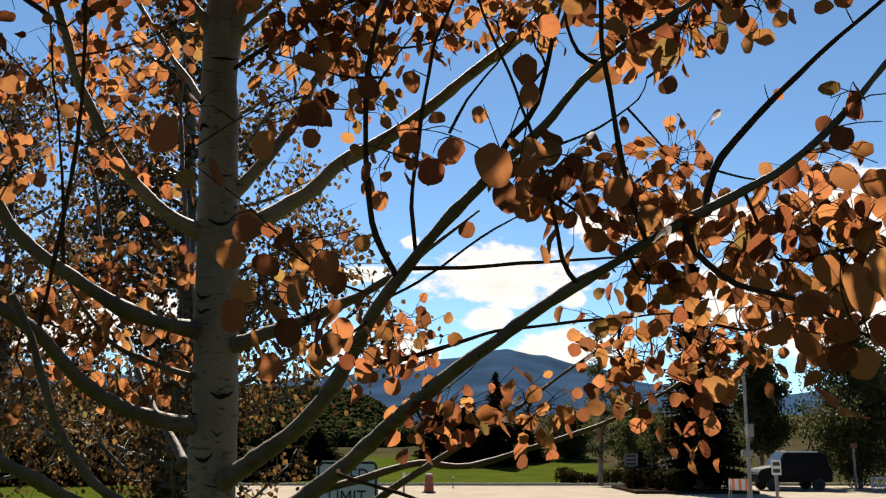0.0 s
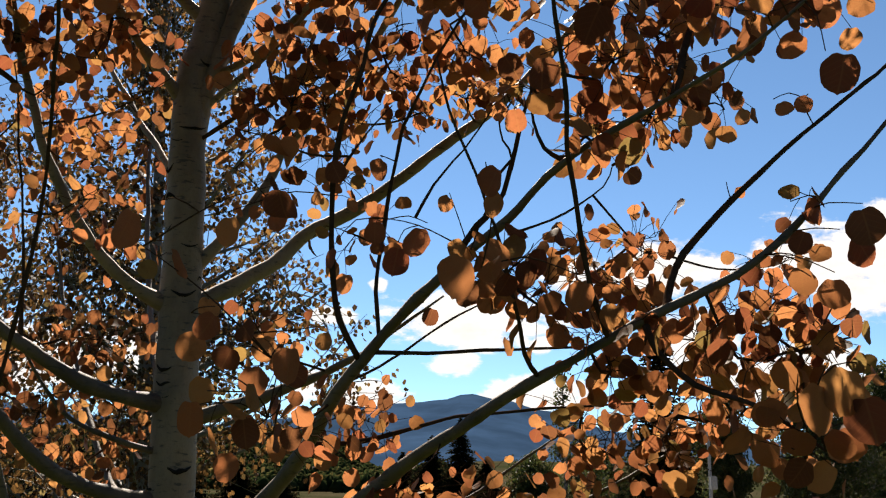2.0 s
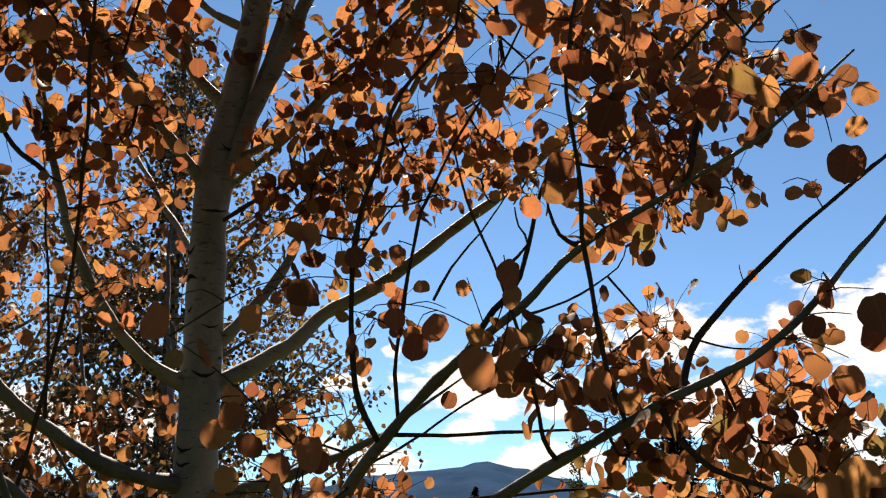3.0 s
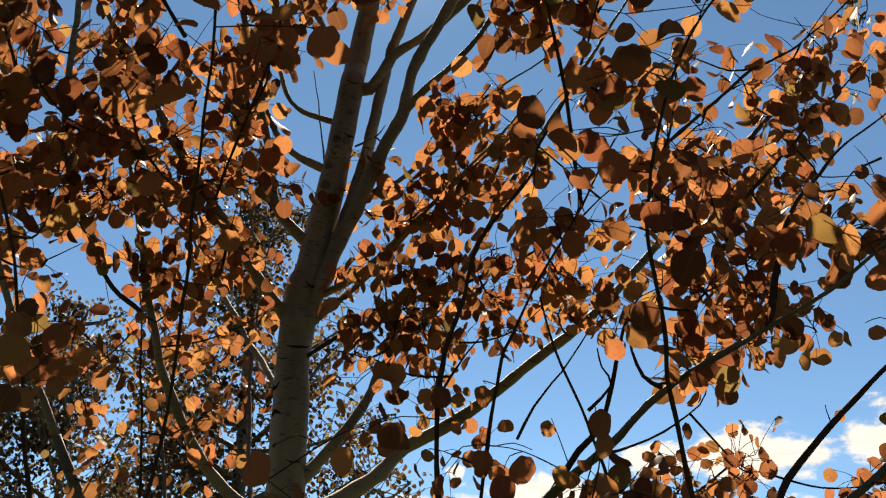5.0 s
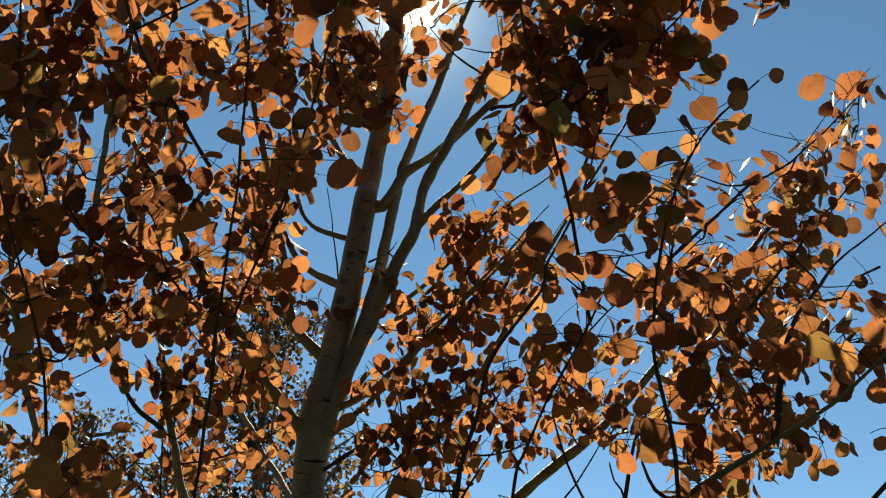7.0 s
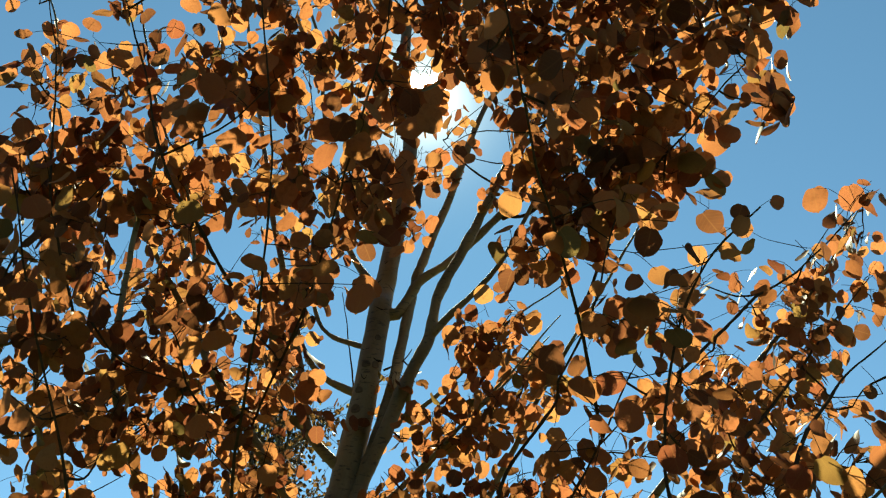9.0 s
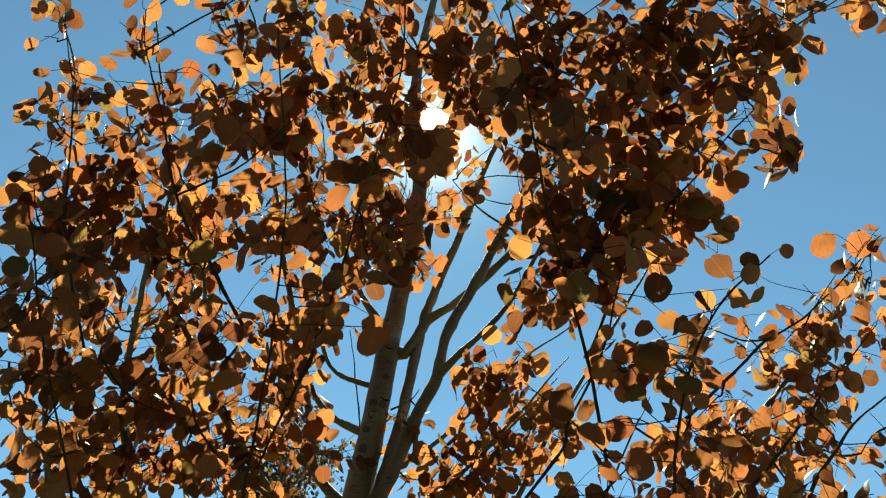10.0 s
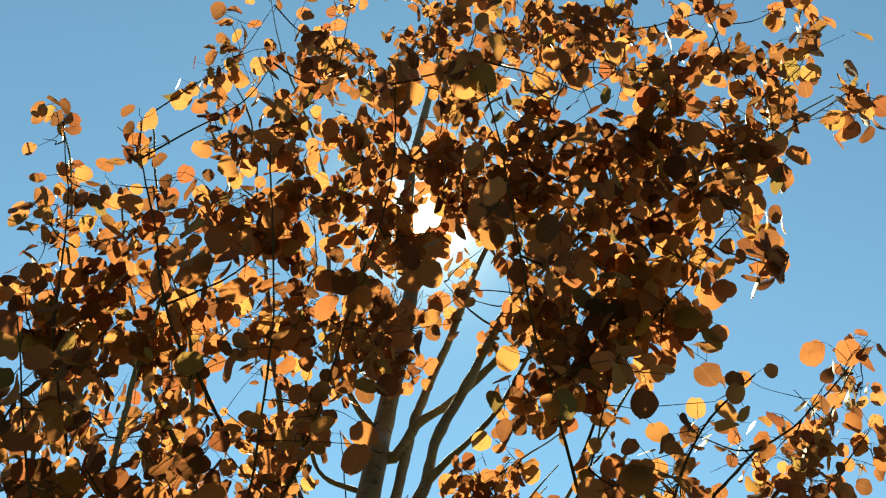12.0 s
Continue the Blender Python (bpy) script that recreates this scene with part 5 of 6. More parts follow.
leaf_at((-0.305, 1.410, 1.812), 0.049)
leaf_at((-0.243, 1.500, 1.795), 0.044)
leaf_at((-0.237, 1.700, 2.224), 0.068)
leaf_at((-0.300, 2.000, 2.442), 0.070)
leaf_at((0.337, 1.600, 2.311), 0.045)
leaf_at((0.729, 1.650, 2.220), 0.051)
leaf_at((0.711, 1.650, 2.155), 0.044)
leaf_at((0.699, 1.650, 2.087), 0.054)
leaf_at((-0.170, 2.000, 2.385), 0.050)
leaf_at((-0.055, 1.900, 2.354), 0.045)
leaf_at((-0.136, 1.550, 1.935), 0.029)
leaf_at((0.527, 2.000, 1.707), 0.050)
leaf_at((0.693, 1.400, 2.382), 0.063)
leaf_at((-0.425, 1.450, 2.105), 0.060)
leaf_at((-0.102, 1.900, 1.732), 0.034)
leaf_at((0.001, 1.900, 1.685), 0.048)
leaf_at((-0.243, 1.800, 1.784), 0.048)
leaf_at((0.372, 1.900, 1.894), 0.039)
leaf_at((0.535, 1.600, 1.950), 0.048)
leaf_at((0.432, 1.600, 1.971), 0.050)
leaf_at((0.636, 1.600, 1.914), 0.052)
leaf_at((0.619, 1.400, 1.784), 0.045)
leaf_at((0.583, 1.400, 1.743), 0.044)
leaf_at((0.254, 1.700, 2.043), 0.051)
leaf_at((0.055, 2.000, 2.065), 0.037)
leaf_at((-0.064, 1.800, 2.195), 0.045)
leaf_at((0.023, 1.800, 2.185), 0.058)
leaf_at((0.759, 1.700, 2.437), 0.036)
leaf_at((0.380, 1.700, 2.022), 0.046)
leaf_at((-0.344, 1.800, 2.197), 0.056)
leaf_at((-0.284, 2.000, 2.427), 0.070)
leaf_at((-0.945, 2.160, 3.008), 0.070)
leaf_at((-0.613, 1.370, 2.997), 0.062)
leaf_at((0.055, 1.420, 3.068), 0.054)
leaf_at((0.369, 1.250, 2.896), 0.048)
leaf_at((0.305, 1.250, 2.911), 0.043)
leaf_at((-1.189, 2.500, 2.773), 0.056)
leaf_at((0.108, 1.420, 2.626), 0.049)
leaf_at((0.274, 1.400, 2.806), 0.060)
leaf_at((0.240, 1.400, 2.549), 0.058)
leaf_at((-0.937, 1.500, 2.324), 0.067)
leaf_at((-0.821, 1.500, 2.283), 0.062)
leaf_at((-0.854, 1.500, 2.341), 0.058)
leaf_at((-0.922, 2.100, 2.973), 0.062)
leaf_at((0.053, 2.000, 2.874), 0.050)
leaf_at((-0.769, 1.900, 2.822), 0.064)
leaf_at((-0.538, 2.200, 3.499), 0.094)
leaf_at((-0.794, 1.700, 3.006), 0.074)
leaf_at((-0.689, 2.000, 2.778), 0.055)
leaf_at((-0.077, 1.060, 3.404), 0.069)
leaf_at((-0.226, 1.430, 3.332), 0.040)
leaf_at((-0.372, 1.390, 2.926), 0.073)
leaf_at((-0.502, 1.500, 3.061), 0.060)
leaf_at((0.310, 1.500, 2.857), 0.062)
leaf_at((0.304, 1.500, 3.019), 0.051)
leaf_at((0.194, 1.500, 2.845), 0.051)
leaf_at((-1.274, 1.400, 3.307), 0.070)
leaf_at((-1.132, 1.400, 2.960), 0.064)
leaf_at((-1.246, 1.400, 3.143), 0.061)
leaf_at((0.776, 1.950, 4.294), 0.090)
leaf_at((0.970, 1.900, 4.439), 0.088)
leaf_at((0.701, 2.000, 4.362), 0.086)
leaf_at((-1.364, 1.900, 4.501), 0.075)
leaf_at((-1.341, 1.900, 4.161), 0.084)
leaf_at((-0.660, 1.400, 3.665), 0.063)
leaf_at((-0.789, 1.700, 2.775), 0.061)
leaf_at((-1.537, 1.800, 4.299), 0.064)
leaf_at((-0.047, 1.700, 3.424), 0.069)
leaf_at((0.183, 1.500, 3.255), 0.060)
leaf_at((0.616, 1.900, 4.517), 0.081)
leaf_at((1.235, 1.850, 4.640), 0.088)
leaf_at((1.294, 1.850, 5.046), 0.087)
leaf_at((-0.910, 1.900, 4.577), 0.084)
leaf_at((0.204, 1.900, 4.500), 0.110)
leaf_at((-1.162, 1.350, 3.169), 0.072)
leaf_at((-1.236, 1.350, 3.203), 0.073)
leaf_at((0.060, 1.420, 3.081), 0.070)
leaf_at((-0.846, 1.400, 2.196), 0.047)
leaf_at((0.013, 1.800, 2.712), 0.056)
leaf_at((0.335, 1.420, 2.915), 0.052)
leaf_at((0.206, 1.400, 2.885), 0.067)
leaf_at((0.208, 1.400, 2.360), 0.053)
leaf_at((0.302, 1.400, 2.455), 0.065)
leaf_at((0.474, 1.600, 2.423), 0.050)
leaf_at((0.516, 1.800, 2.594), 0.050)
leaf_at((0.497, 1.350, 2.498), 0.059)
leaf_at((0.541, 1.350, 2.478), 0.051)
leaf_at((0.609, 1.350, 2.521), 0.052)
leaf_at((0.629, 1.400, 2.592), 0.043)
leaf_at((0.745, 1.800, 2.467), 0.038)
leaf_at((-1.070, 2.100, 2.775), 0.050)
leaf_at((0.094, 1.500, 2.748), 0.056)
leaf_at((0.150, 1.500, 2.756), 0.047)
leaf_at((0.080, 1.600, 2.850), 0.048)
leaf_at((-1.167, 1.800, 3.157), 0.062)
leaf_at((-0.850, 1.700, 2.991), 0.062)
leaf_at((-0.853, 1.900, 3.279), 0.062)
leaf_at((-1.106, 1.900, 3.334), 0.059)
leaf_at((0.224, 1.400, 2.882), 0.065)
leaf_at((0.088, 1.400, 2.695), 0.058)
leaf_at((0.044, 1.970, 3.069), 0.058)
leaf_at((-0.847, 1.500, 3.262), 0.076)
leaf_at((-0.764, 1.600, 3.330), 0.079)
leaf_at((0.750, 1.950, 4.039), 0.089)
leaf_at((0.651, 1.950, 3.864), 0.079)
leaf_at((0.775, 1.900, 4.033), 0.077)
leaf_at((0.910, 1.950, 4.414), 0.089)
leaf_at((1.109, 1.850, 4.558), 0.071)
leaf_at((1.193, 1.850, 4.550), 0.082)
leaf_at((-1.186, 1.500, 4.222), 0.067)
leaf_at((-1.250, 1.500, 4.256), 0.053)
leaf_at((-1.537, 1.700, 4.404), 0.062)
leaf_at((-1.641, 1.700, 4.486), 0.064)
leaf_at((-1.605, 1.700, 4.158), 0.056)
leaf_at((-1.155, 1.500, 4.084), 0.064)
leaf_at((-1.426, 1.600, 3.663), 0.062)
leaf_at((0.510, 2.000, 3.810), 0.087)
leaf_at((0.571, 2.000, 3.868), 0.089)
leaf_at((0.746, 1.500, 2.154), 0.064)
leaf_at((0.756, 1.550, 2.122), 0.060)
leaf_at((0.689, 1.500, 2.034), 0.052)
leaf_at((0.285, 1.500, 2.020), 0.049)
leaf_at((-0.019, 1.830, 2.152), 0.056)
leaf_at((-0.156, 1.900, 2.163), 0.042)
leaf_at((-0.298, 1.500, 1.955), 0.044)
leaf_at((-0.318, 1.550, 1.863), 0.045)
leaf_at((0.582, 1.700, 1.838), 0.050)
leaf_at((0.542, 2.000, 1.740), 0.051)
leaf_at((0.568, 1.300, 1.840), 0.068)
leaf_at((0.609, 1.300, 1.862), 0.064)
leaf_at((0.629, 1.300, 1.824), 0.064)
leaf_at((0.672, 1.350, 1.865), 0.057)
leaf_at((0.664, 1.840, 2.299), 0.023)
leaf_at((0.082, 1.900, 2.279), 0.037)
leaf_at((0.848, 1.600, 2.596), 0.049)
leaf_at((0.778, 1.600, 2.593), 0.058)
leaf_at((0.729, 1.650, 2.594), 0.059)
leaf_at((0.671, 1.700, 2.608), 0.062)
leaf_at((0.135, 1.700, 2.623), 0.053)
leaf_at((-1.704, 1.750, 4.524), 0.057)
leaf_at((-1.710, 1.750, 4.369), 0.051)
leaf_at((-1.427, 1.750, 4.162), 0.055)
leaf_at((-1.444, 1.750, 4.116), 0.055)
leaf_at((-1.574, 1.750, 4.034), 0.035)
leaf_at((-1.599, 1.750, 3.960), 0.058)
leaf_at((-1.468, 1.750, 3.991), 0.035)
leaf_at((-1.105, 1.520, 4.113), 0.036)
leaf_at((-1.231, 1.520, 4.019), 0.061)
leaf_at((-1.062, 1.520, 3.878), 0.044)
leaf_at((-1.386, 1.750, 3.998), 0.068)
leaf_at((-1.038, 1.520, 3.928), 0.041)
leaf_at((-1.034, 1.418, 3.455), 0.082)
leaf_at((-1.031, 1.520, 3.725), 0.059)
leaf_at((-1.280, 2.479, 4.761), 0.083)
leaf_at((-1.057, 1.800, 3.847), 0.081)
leaf_at((0.360, 1.950, 3.340), 0.067)
leaf_at((0.207, 1.800, 3.145), 0.066)
leaf_at((0.231, 1.950, 3.112), 0.064)
leaf_at((0.022, 1.418, 2.784), 0.064)
leaf_at((0.163, 1.275, 2.575), 0.062)
leaf_at((0.344, 1.590, 2.765), 0.063)
leaf_at((0.328, 2.062, 2.983), 0.062)
leaf_at((0.731, 2.325, 3.148), 0.064)
leaf_at((0.604, 2.062, 3.076), 0.064)
leaf_at((0.568, 2.325, 3.678), 0.069)
leaf_at((0.527, 1.800, 3.311), 0.069)
leaf_at((0.846, 2.479, 3.722), 0.069)
leaf_at((0.839, 2.653, 4.022), 0.070)
leaf_at((0.768, 2.700, 4.034), 0.067)
leaf_at((-0.092, 2.700, 3.806), 0.063)
leaf_at((0.077, 2.400, 3.054), 0.061)
leaf_at((-0.076, 2.062, 2.884), 0.061)
leaf_at((-0.898, 2.325, 3.333), 0.066)
leaf_at((-1.238, 1.590, 3.140), 0.076)
leaf_at((-1.364, 1.800, 3.126), 0.073)
leaf_at((-1.066, 1.329, 2.652), 0.071)
leaf_at((-1.495, 2.653, 3.873), 0.072)
leaf_at((-1.026, 1.800, 3.728), 0.079)
leaf_at((-0.658, 1.800, 3.718), 0.076)
leaf_at((-0.943, 2.187, 4.497), 0.083)
leaf_at((-1.180, 2.325, 4.818), 0.086)
leaf_at((-0.524, 2.062, 4.323), 0.081)
leaf_at((-0.439, 1.848, 3.971), 0.078)
leaf_at((-0.296, 1.590, 3.608), 0.076)
leaf_at((-0.701, 2.325, 5.046), 0.088)
leaf_at((-1.796, 2.062, 3.952), 0.084)
tagged(mesh_object("twig_growth", twig_v, twig_f, twig_bark, aspen), "thin dark twigs and leaf stalks", kind="stuff")
near_leaves += [m for m in leaf_places if m.translation.y < 1.5][:300 - len(near_leaves)]
taken = {id(m) for m in near_leaves}
joined_leaves("foliage", [m for m in leaf_places if id(m) not in taken], orange_leaf, aspen, rng, "orange and brown autumn leaves")
leaf_meshes = []
for v, uv, f in LEAVES:
    ob = mesh_object("leaf", v, f, orange_leaf, aspen, uv)
    leaf_meshes.append(ob.data)
    bpy.data.objects.remove(ob)
for m in near_leaves:
    ob = new("leaf", leaf_meshes[rng.randrange(len(leaf_meshes))])
    ob.parent, ob.matrix_basis = aspen, m


# ---- the wooded hill ----
def wooded_hill():
    r = random.Random(44)
    v, uv, f = [], [], []
    for i in range(7000):
        y = r.uniform(195, 460)
        x = -y * math.tan(radians(r.uniform(-1.0, 22.0))) + r.uniform(-6, 6)
        z = ground_height(x, y)
        if z < 1.5:
            continue
        h, wd = r.uniform(1.4, 3.8), r.uniform(0.9, 1.9)
        b = len(v)
        for t, (up, wide) in enumerate(((0.02, 0.7), (0.3, 1.0), (0.6, 0.9), (0.85, 0.55))):
            for k in range(8):
                q = wd * wide * r.uniform(0.4, 1.35)
                v.append((x + q * math.cos(k * 0.7854 + t), y + q * math.sin(k * 0.7854 + t), z + h * (up + r.uniform(-0.14, 0.14))))
                uv.append((0.2, 0.3))
        v.append((x, y, z + h))
        uv.append((0.3, 0.5))
        for t in range(3):
            f += [(b + 8 * t + k, b + 8 * t + (k + 1) % 8, b + 8 * t + 8 + (k + 1) % 8, b + 8 * t + 8 + k) for k in range(8)]
        f += [(b + 24 + k, b + 24 + (k + 1) % 8, b + 32) for k in range(8)]
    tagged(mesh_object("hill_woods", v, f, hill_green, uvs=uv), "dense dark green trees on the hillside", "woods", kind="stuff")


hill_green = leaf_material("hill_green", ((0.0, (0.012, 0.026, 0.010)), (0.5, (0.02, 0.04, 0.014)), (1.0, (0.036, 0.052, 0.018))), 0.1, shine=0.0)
wooded_hill()

# ---- things beside the road ----
white_sheet = plain("white_sheeting", (0.62, 0.62, 0.6), 0.4, grain=3.0, amount=0.06)
black_ink = plain("black_lettering", (0.02, 0.02, 0.02), 0.5)
galvanised = plain("galvanised_steel", (0.2, 0.2, 0.2), 0.55, 0.4, grain=20.0, amount=0.15)
drum_orange = plain("drum_orange", (0.28, 0.06, 0.022), 0.5, grain=4.0, amount=0.15)
board_orange = plain("board_orange", (0.75, 0.2, 0.06), 0.5, grain=4.0, amount=0.1)
rubber = plain("black_rubber", (0.02, 0.02, 0.022), 0.8)
car_black = plain("black_car_paint", (0.005, 0.005, 0.006), 0.5, grain=2.0, amount=0.1)
car_white = plain("silver_car_paint", (0.022, 0.023, 0.026), 0.4, grain=2.0, amount=0.04)
weathered_wood = plain("weathered_wood", (0.20, 0.15, 0.10), 0.85, grain=6.0, amount=0.3)
brown_board = plain("brown_board", (0.16, 0.06, 0.035), 0.6, grain=5.0)
for paint in (car_black, car_white):
    paint.node_tree.nodes["Principled BSDF"].inputs["Specular IOR Level"].default_value = 0.1
glass_dark, gn, gb = material("tinted_glass", 0.06)
gb.inputs["Base Color"].default_value = (0.02, 0.025, 0.03, 1)
gb.inputs["IOR"].default_value = 1.5
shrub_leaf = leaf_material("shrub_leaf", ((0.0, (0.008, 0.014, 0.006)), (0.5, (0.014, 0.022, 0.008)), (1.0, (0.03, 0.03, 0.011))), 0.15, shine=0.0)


def letters(words, size, at, parent, mat):
    cu = bpy.data.curves.new("lettering", "FONT")
    cu.body, cu.size, cu.align_x, cu.align_y, cu.extrude = words, size, "CENTER", "CENTER", 0.001
    tmp = new("lettering", cu)
    me = bpy.data.meshes.new_from_object(tmp)
    bpy.data.objects.remove(tmp)
    me.materials.append(mat)
    ob = new("lettering", me)
    ob.parent, ob.matrix_basis = parent, pose(*at, 90, 0, 0) @ Matrix.Diagonal((0.82, 1.15, 1, 1))
    return ob


def rounded_frame(bm, w_, h_, t_, y, corner):
    """A thin raised border line with round corners, in the plane of a sign."""
    def ring(w, h, c):
        pts = []
        for cx, cz, a0 in ((w / 2 - c, h / 2 - c, 0), (-w / 2 + c, h / 2 - c, 90), (-w / 2 + c, -h / 2 + c, 180), (w / 2 - c, -h / 2 + c, 270)):
            pts += [(cx + c * math.cos(radians(a0 + k * 22.5)), y, cz + c * math.sin(radians(a0 + k * 22.5))) for k in range(5)]
        return [bm.verts.new(p) for p in pts]
    a, b = ring(w_, h_, corner), ring(w_ - 2 * t_, h_ - 2 * t_, corner - t_)
    for k in range(len(a)):
        j = (k + 1) % len(a)
        bm.faces.new((a[k], a[j], b[j], b[k]))
    return bm


def speed_sign(at, width, height, top):
    s = thing("road_sign", at, "white speed limit sign with black border on a steel post", "sign")
    z = top - height / 2
    bm = bmesh.new()
    box(bm, (width, 0.006, height), (0, 0, z))
    bmesh.ops.bevel(bm, geom=[e for e in bm.edges if abs((e.verts[0].co - e.verts[1].co).y) > 0.001], offset=0.04, segments=4, affect="EDGES")
    plate = part("plate", bm, white_sheet, s)
    bm = rounded_frame(bmesh.new(), width - 0.02, height - 0.02, 0.016, -0.006, 0.036)
    bmesh.ops.translate(bm, verts=bm.verts, vec=(0, 0, z))
    part("border", bm, black_ink, plate)
    letters("SPEED", 0.15, (0, -0.006, top - 0.125), plate, black_ink)
    letters("LIMIT", 0.15, (0, -0.006, top - 0.285), plate, black_ink)
    bm = bmesh.new()
    box(bm, (0.05, 0.03, top + 0.2), (0, 0.022, (top + 0.2) / 2 - 0.25), 0.004)
    part("post", bm, galvanised, s)


def drum(at):
    s = thing("traffic_drum", at, "orange traffic drum with a pale top on the paving", "traffic drum")
    bm = bmesh.new()
    rod(bm, (0, 0, 0.06), (0, 0, 0.92), 0.27, 0.22, 18)
    part("barrel", bm, drum_orange, s)
    for z, r in ((0.42, 0.252), (0.70, 0.236)):
        bm = bmesh.new()
        rod(bm, (0, 0, z - 0.06), (0, 0, z + 0.06), r + 0.007, r + 0.002, 18)
        part("band", bm, brown_board, s)
    bm = bmesh.new()
    rod(bm, (0, 0, 0.92), (0, 0, 1.0), 0.2, 0.17, 18)
    part("cap", bm, white_sheet, s)
    bm = bmesh.new()
    rod(bm, (0, 0, 0), (0, 0, 0.07), 0.38, 0.36, 18)
    part("base", bm, rubber, s)


def post_sign(at, height, plate, mat, label, r=0.03, rows=0):
    """A flat sign on a round post: plate is (width, height)."""
    s = thing("post_sign", at, label, "sign")
    bm = bmesh.new()
    rod(bm, (0, 0, -0.05), (0, 0, height), r, r, 10)
    part("post", bm, galvanised, s)
    bm = bmesh.new()
    box(bm, (plate[0], 0.012, plate[1]), (0, -r - 0.008, height - plate[1] / 2), 0.004)
    p = part("plate", bm, mat, s)
    for k in range(rows):
        bm = bmesh.new()
        box(bm, (plate[0] * 0.72, 0.004, plate[1] * 0.5 / rows), (0, -r - 0.017, height - plate[1] * (k + 0.6) / (rows + 0.2)))
        part("text_bar", bm, black_ink, p)


def street_pole(at, height):
    s = thing("street_pole", at, "grey steel pole with a pale control box", "pole")
    bm = bmesh.new()
    rod(bm, (0, 0, -0.05), (0, 0, height), 0.075, 0.055, 14)
    part("shaft", bm, galvanised, s)
    bm = bmesh.new()
    rod(bm, (0, 0, 0), (0, 0, 0.12), 0.17, 0.15, 14)
    part("base_flange", bm, galvanised, s)
    for z, wd, hh, dx in ((2.15, 0.42, 0.26, -0.1), (3.0, 0.24, 0.5, 0.06)):
        bm = bmesh.new()
        box(bm, (wd, 0.25, hh), (dx, -0.2, z), 0.03)
        part("box", bm, galvanised, s)


def barricade(at):
    s = thing("barricade", at, "folding barricade with orange and white striped board", "barricade")
    for sx in (-0.42, 0.42):
        for sy in (-0.3, 0.3):
            bm = bmesh.new()
            rod(bm, (sx, sy, 0), (sx, 0, 1.05), 0.025, 0.025, 8)
            part("leg", bm, galvanised, s)
    bm = bmesh.new()
    box(bm, (1.0, 0.03, 0.5), (0, -0.1, 0.75), 0.01)
    board = part("board", bm, white_sheet, s)
    for k in range(3):
        bm = bmesh.new()
        box(bm, (0.13, 0.006, 0.5), (-0.3 + 0.3 * k, -0.12, 0.75), 0)
        part("stripe", bm, board_orange, board)


def parked_car(name, at, turn, paint, label, length=4.7, width=1.85, height=1.75, roof_glare=False):
    s = thing(name, at, label, "car")
    s.rotation_euler = (0, 0, radians(turn))
    prof = [(-0.5, 0.22), (-0.5, 0.55), (-0.47, 0.62), (-0.44, 0.95), (-0.36, 1.0), (0.12, 1.0), (0.24, 0.64), (0.46, 0.56), (0.5, 0.45), (0.5, 0.22)]
    bm = bmesh.new()
    sides = []
    for sgn in (-1, 1):
        sides.append([bm.verts.new((x * length, sgn * width / 2 * (0.84 if z > 0.7 else 1.0), z * height)) for x, z in prof])
    bm.faces.new(sides[0])
    bm.faces.new(list(reversed(sides[1])))
    for k in range(len(prof)):
        j = (k + 1) % len(prof)
        bm.faces.new((sides[0][k], sides[1][k], sides[1][j], sides[0][j]))
    bmesh.ops.recalc_face_normals(bm, faces=bm.faces)
    bmesh.ops.bevel(bm, geom=list(bm.edges), offset=0.05, segments=2, affect="EDGES")
    part("body", bm, paint, s)
    # white slab that paints the sun's reflection along the roof
    if roof_glare:
        bm = bmesh.new()
        box(bm, (length * 0.44, width * 0.8, 0.1), (-0.12 * length, 0, height + 0.04), 0.02)
        part("glare_panel", bm, white_sheet, s, "white panel standing in for sun glare on the roof")
    for sgn in (-1, 1):
        for x0, x1 in ((-0.4, -0.19), (-0.17, 0.1)):
            bm = bmesh.new()
            q = [(x0 * length, 0.93, 0.68), (x1 * length + (0.2 if x1 > 0 else 0), 0.93, 0.68), (x1 * length, 0.845, 0.94), (x0 * length + 0.04, 0.845, 0.94)]
            vs = [bm.verts.new((x, sgn * width / 2 * k + sgn * 0.006, z * height)) for x, k, z in q]
            bm.faces.new(vs)
            part("side_window", bm, glass_dark, s)
    bm = bmesh.new()
    vs = [bm.verts.new((x * length, sg * width / 2 * 0.78, z * height + 0.03)) for x, sg, z in ((0.135, -1, 0.95), (0.135, 1, 0.95), (0.225, 1, 0.68), (0.225, -1, 0.68))]
    bm.faces.new(vs)
    part("windscreen", bm, glass_dark, s)
    for x in (-0.31, 0.31):
        for sgn in (-1, 1):
            bm = bmesh.new()
            rod(bm, (x * length, sgn * (width / 2 - 0.22), 0.34), (x * length, sgn * (width / 2 + 0.01), 0.34), 0.34, 0.34, 20)
            wheel = part("wheel", bm, rubber, s)
            bm = bmesh.new()
            rod(bm, (x * length, sgn * (width / 2 + 0.005), 0.34), (x * length, sgn * (width / 2 + 0.02), 0.34), 0.2, 0.17, 14)
            part("rim", bm, car_white, wheel)


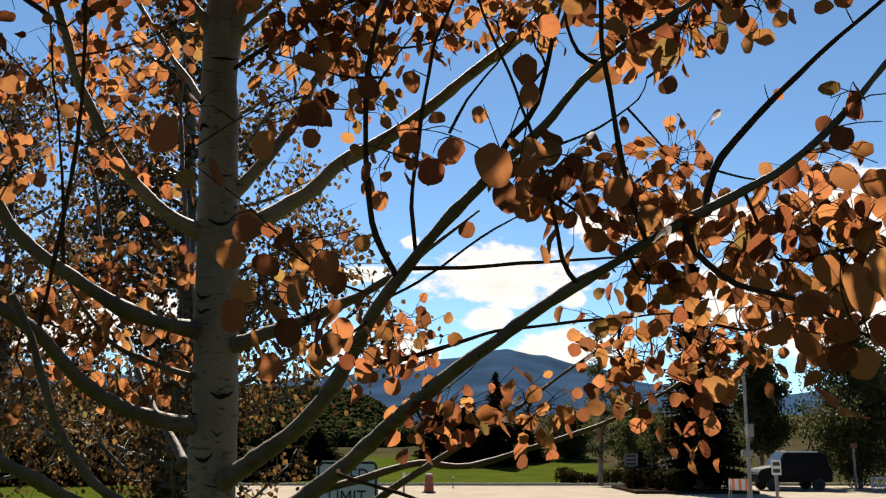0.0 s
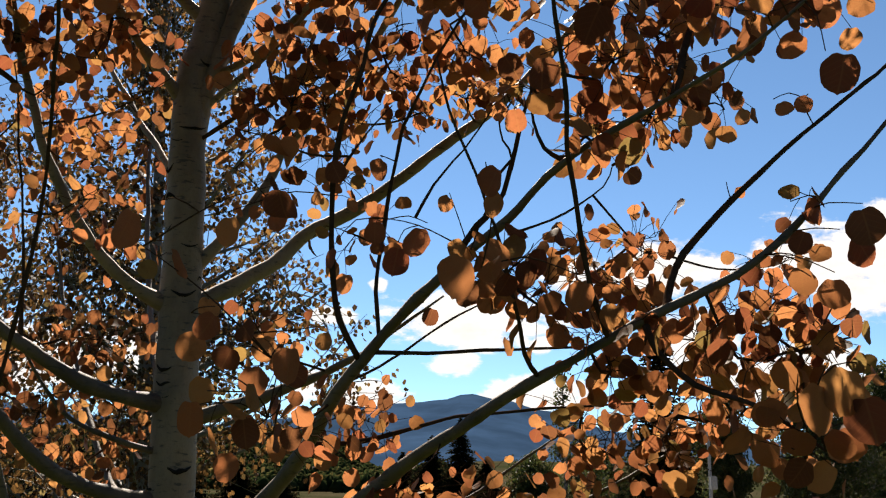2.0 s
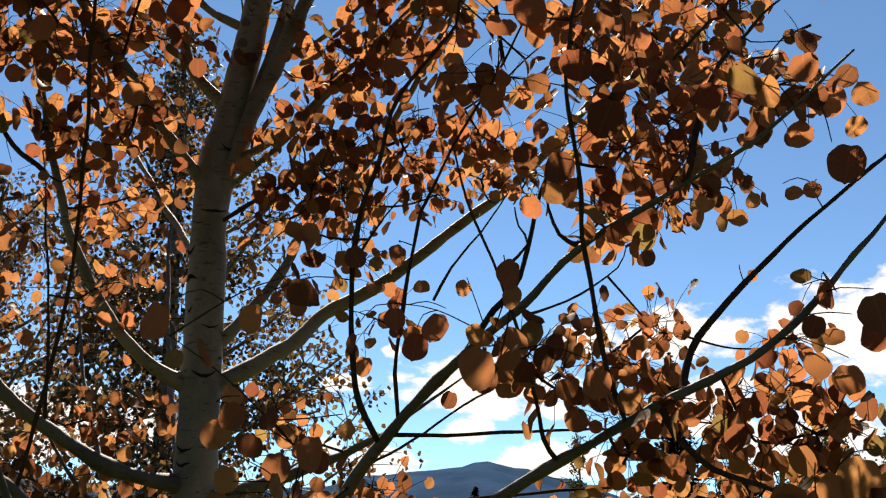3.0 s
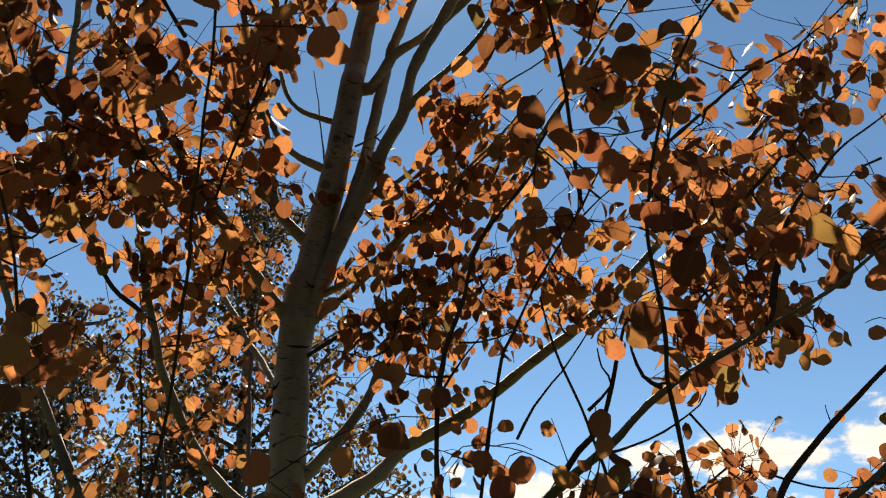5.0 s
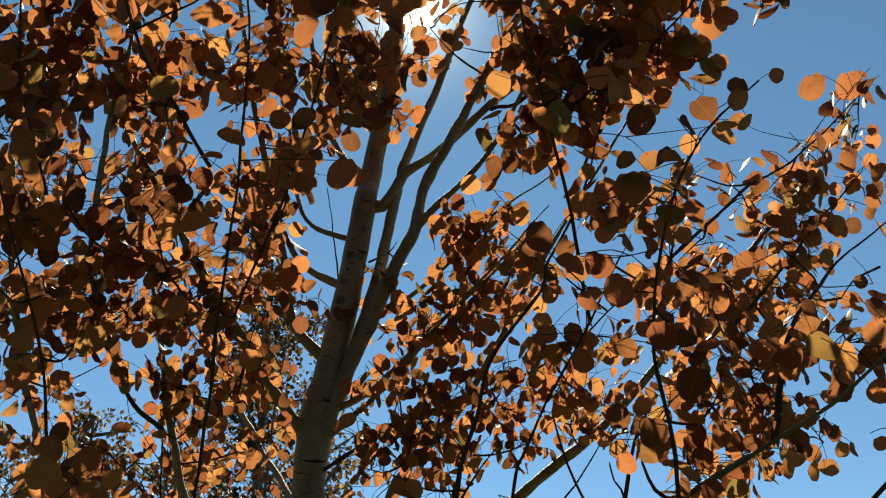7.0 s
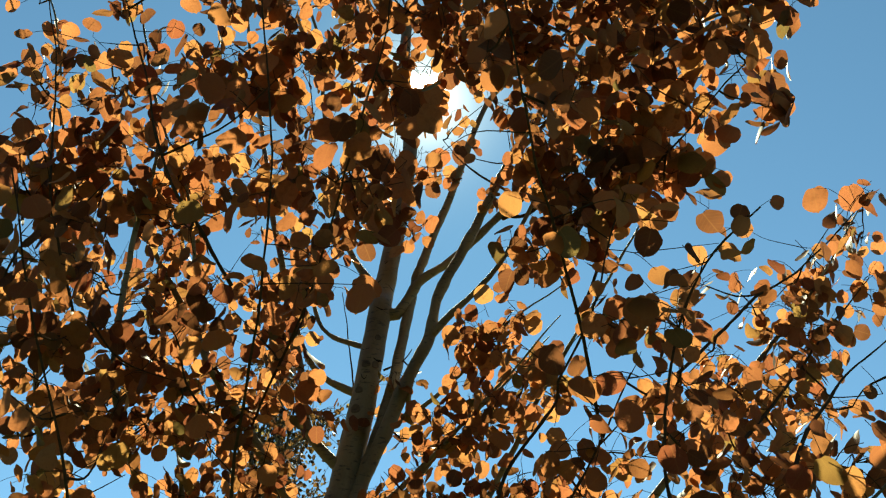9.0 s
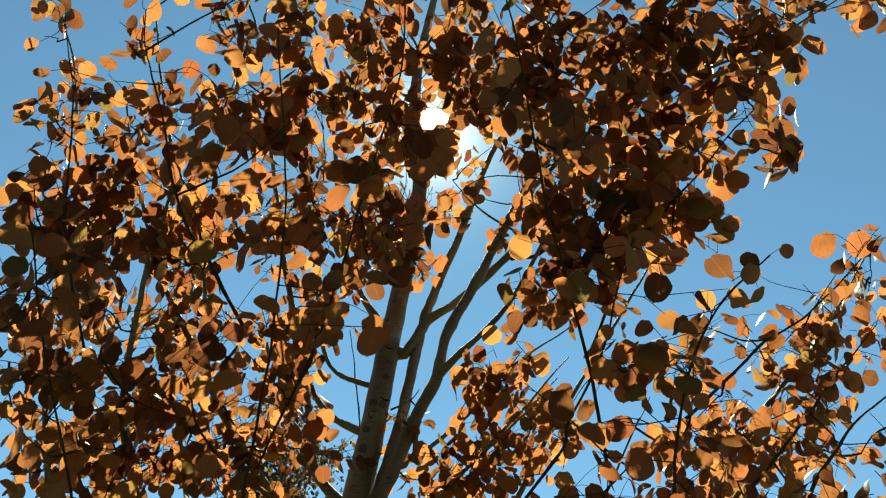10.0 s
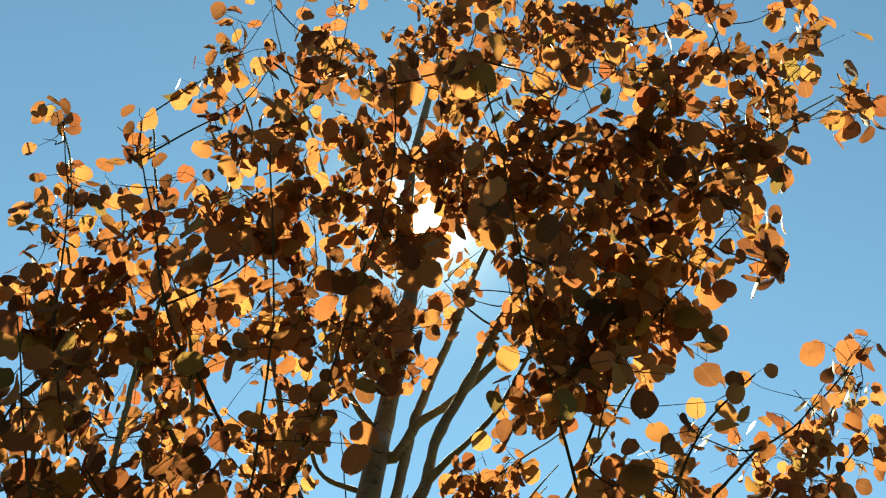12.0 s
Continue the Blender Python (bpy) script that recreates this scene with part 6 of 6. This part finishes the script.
def rail_fence(at, length, height, mat, bays, rails, label, name="fence", pickets=0):
    s = thing(name, at, label, "fence")
    for k in range(bays + 1):
        bm = bmesh.new()
        box(bm, (0.09, 0.09, height), (length * k / bays, 0, height / 2), 0.01)
        part("post", bm, mat, s)
    for k in range(rails):
        bm = bmesh.new()
        box(bm, (length, 0.04, 0.09), (length / 2, -0.065, height * (0.92 - 0.62 * k / max(1, rails - 1))), 0.008)
        part("rail", bm, mat, s)
    for k in range(pickets):
        bm = bmesh.new()
        box(bm, (0.05, 0.02, height * 0.9), (length * (k + 0.5) / pickets, -0.1, height * 0.5))
        part("picket", bm, mat, s)


def shrub(at, r_, h_, seed):
    s = thing("shrub", at, "low dark green shrub at the paving's edge", "shrub", "shrubs along the kerb")
    r = random.Random(seed)
    v, f = [], []
    for k in range(7):
        a = r.uniform(0, 6.283)
        tube(v, f, smooth_line([(0, 0, -0.05), (0.3 * r_ * math.cos(a), 0.3 * r_ * math.sin(a), h_ * 0.5), (0.7 * r_ * math.cos(a), 0.7 * r_ * math.sin(a), h_ * 0.85)], 0.2), 0.025, 0.008, 5)
    mesh_object("stem", v, f, grey_bark, s)
    poses = []
    for k in range(420):
        u = Vector((r.gauss(0, 1), r.gauss(0, 1), r.gauss(0, 1))).normalized() * r.random() ** 0.33
        poses.append(leaf_pose(Vector((u.x * r_, u.y * r_, h_ * 0.52 + u.z * h_ * 0.5)), r.uniform(0.09, 0.17), r, 0.2))
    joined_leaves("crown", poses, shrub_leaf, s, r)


speed_sign((-0.724, 7.6, ground_height(-0.724, 7.6)), 0.47, 0.62, 1.508 - ground_height(-0.724, 7.6))
drum((-0.75, 54, -0.742))
post_sign((-2.1, 54, -0.742), 1.05, (0.16, 0.3), white_sheet, "short grey marker post on the paving", 0.06)
post_sign((0.6, 60, -0.742), 0.7, (0.1, 0.12), white_sheet, "thin marker post on the paving", 0.04)
street_pole((11.6, 38, -0.742), 5.2)
post_sign((9.95, 30, -0.742), 2.0, (0.29, 0.44), white_sheet, "small white notice on a grey post", 0.05, 2)
post_sign((23.2, 56.5, -0.742), 2.6, (0.4, 0.24), brown_board, "brown board on a tall thin post", 0.07)
post_sign((11.75, 62.6, -0.742), 2.0, (0.85, 0.75), galvanised, "pale slatted notice on a post", 0.06, 3)
barricade((13.25, 45, -0.742))
parked_car("parked_car", (19.8, 57.5, -0.742), 184, car_black, "black off-road car in tree shade, sun glare added on its roof", 4.3, 1.95, 2.1, True)
parked_car("parked_car", (14.6, 62.4, -0.742), 90, car_white, "dark silver car parked under the spruce")
# dark slab under the shrubs, sized to cover the tree shade on the paving
bm = bmesh.new()
box(bm, (6.5, 7.6, 0.16), (13.3, 56.4, -0.68), 0.03)
tagged(part("shade_bed", bm, plain("soil_and_shade", (0.03, 0.022, 0.015), 0.95, grain=6.0)), "dark bed with low shrubs, standing in for shade on the paving", "planting bed", kind="structure")
for i in range(13):
    shrub((10.7 + i * 0.43, 56.6 + 2.9 * math.sin(i * 2.7), -0.61), 0.62 + 0.12 * math.sin(i * 1.9), 0.95 + 0.2 * math.cos(i * 2.3), 80 + i)
rail_fence((24.3, 57, -0.742), 8.0, 0.75, white_sheet, 5, 2, "low white picket rail fence", pickets=44)
rail_fence((27.5, 63.4, -0.742), 8.0, 1.9, weathered_wood, 4, 4, "weathered wooden rail fence")
for i in range(11):
    shrub(on_ground(8.0 + i * 0.9 + 0.3 * math.sin(i * 5.0), 66.0 + 0.4 * math.sin(i * 3.1)), 0.75 + 0.2 * math.sin(i * 2.3), 0.9 + 0.25 * math.cos(i * 1.7), 60 + i)
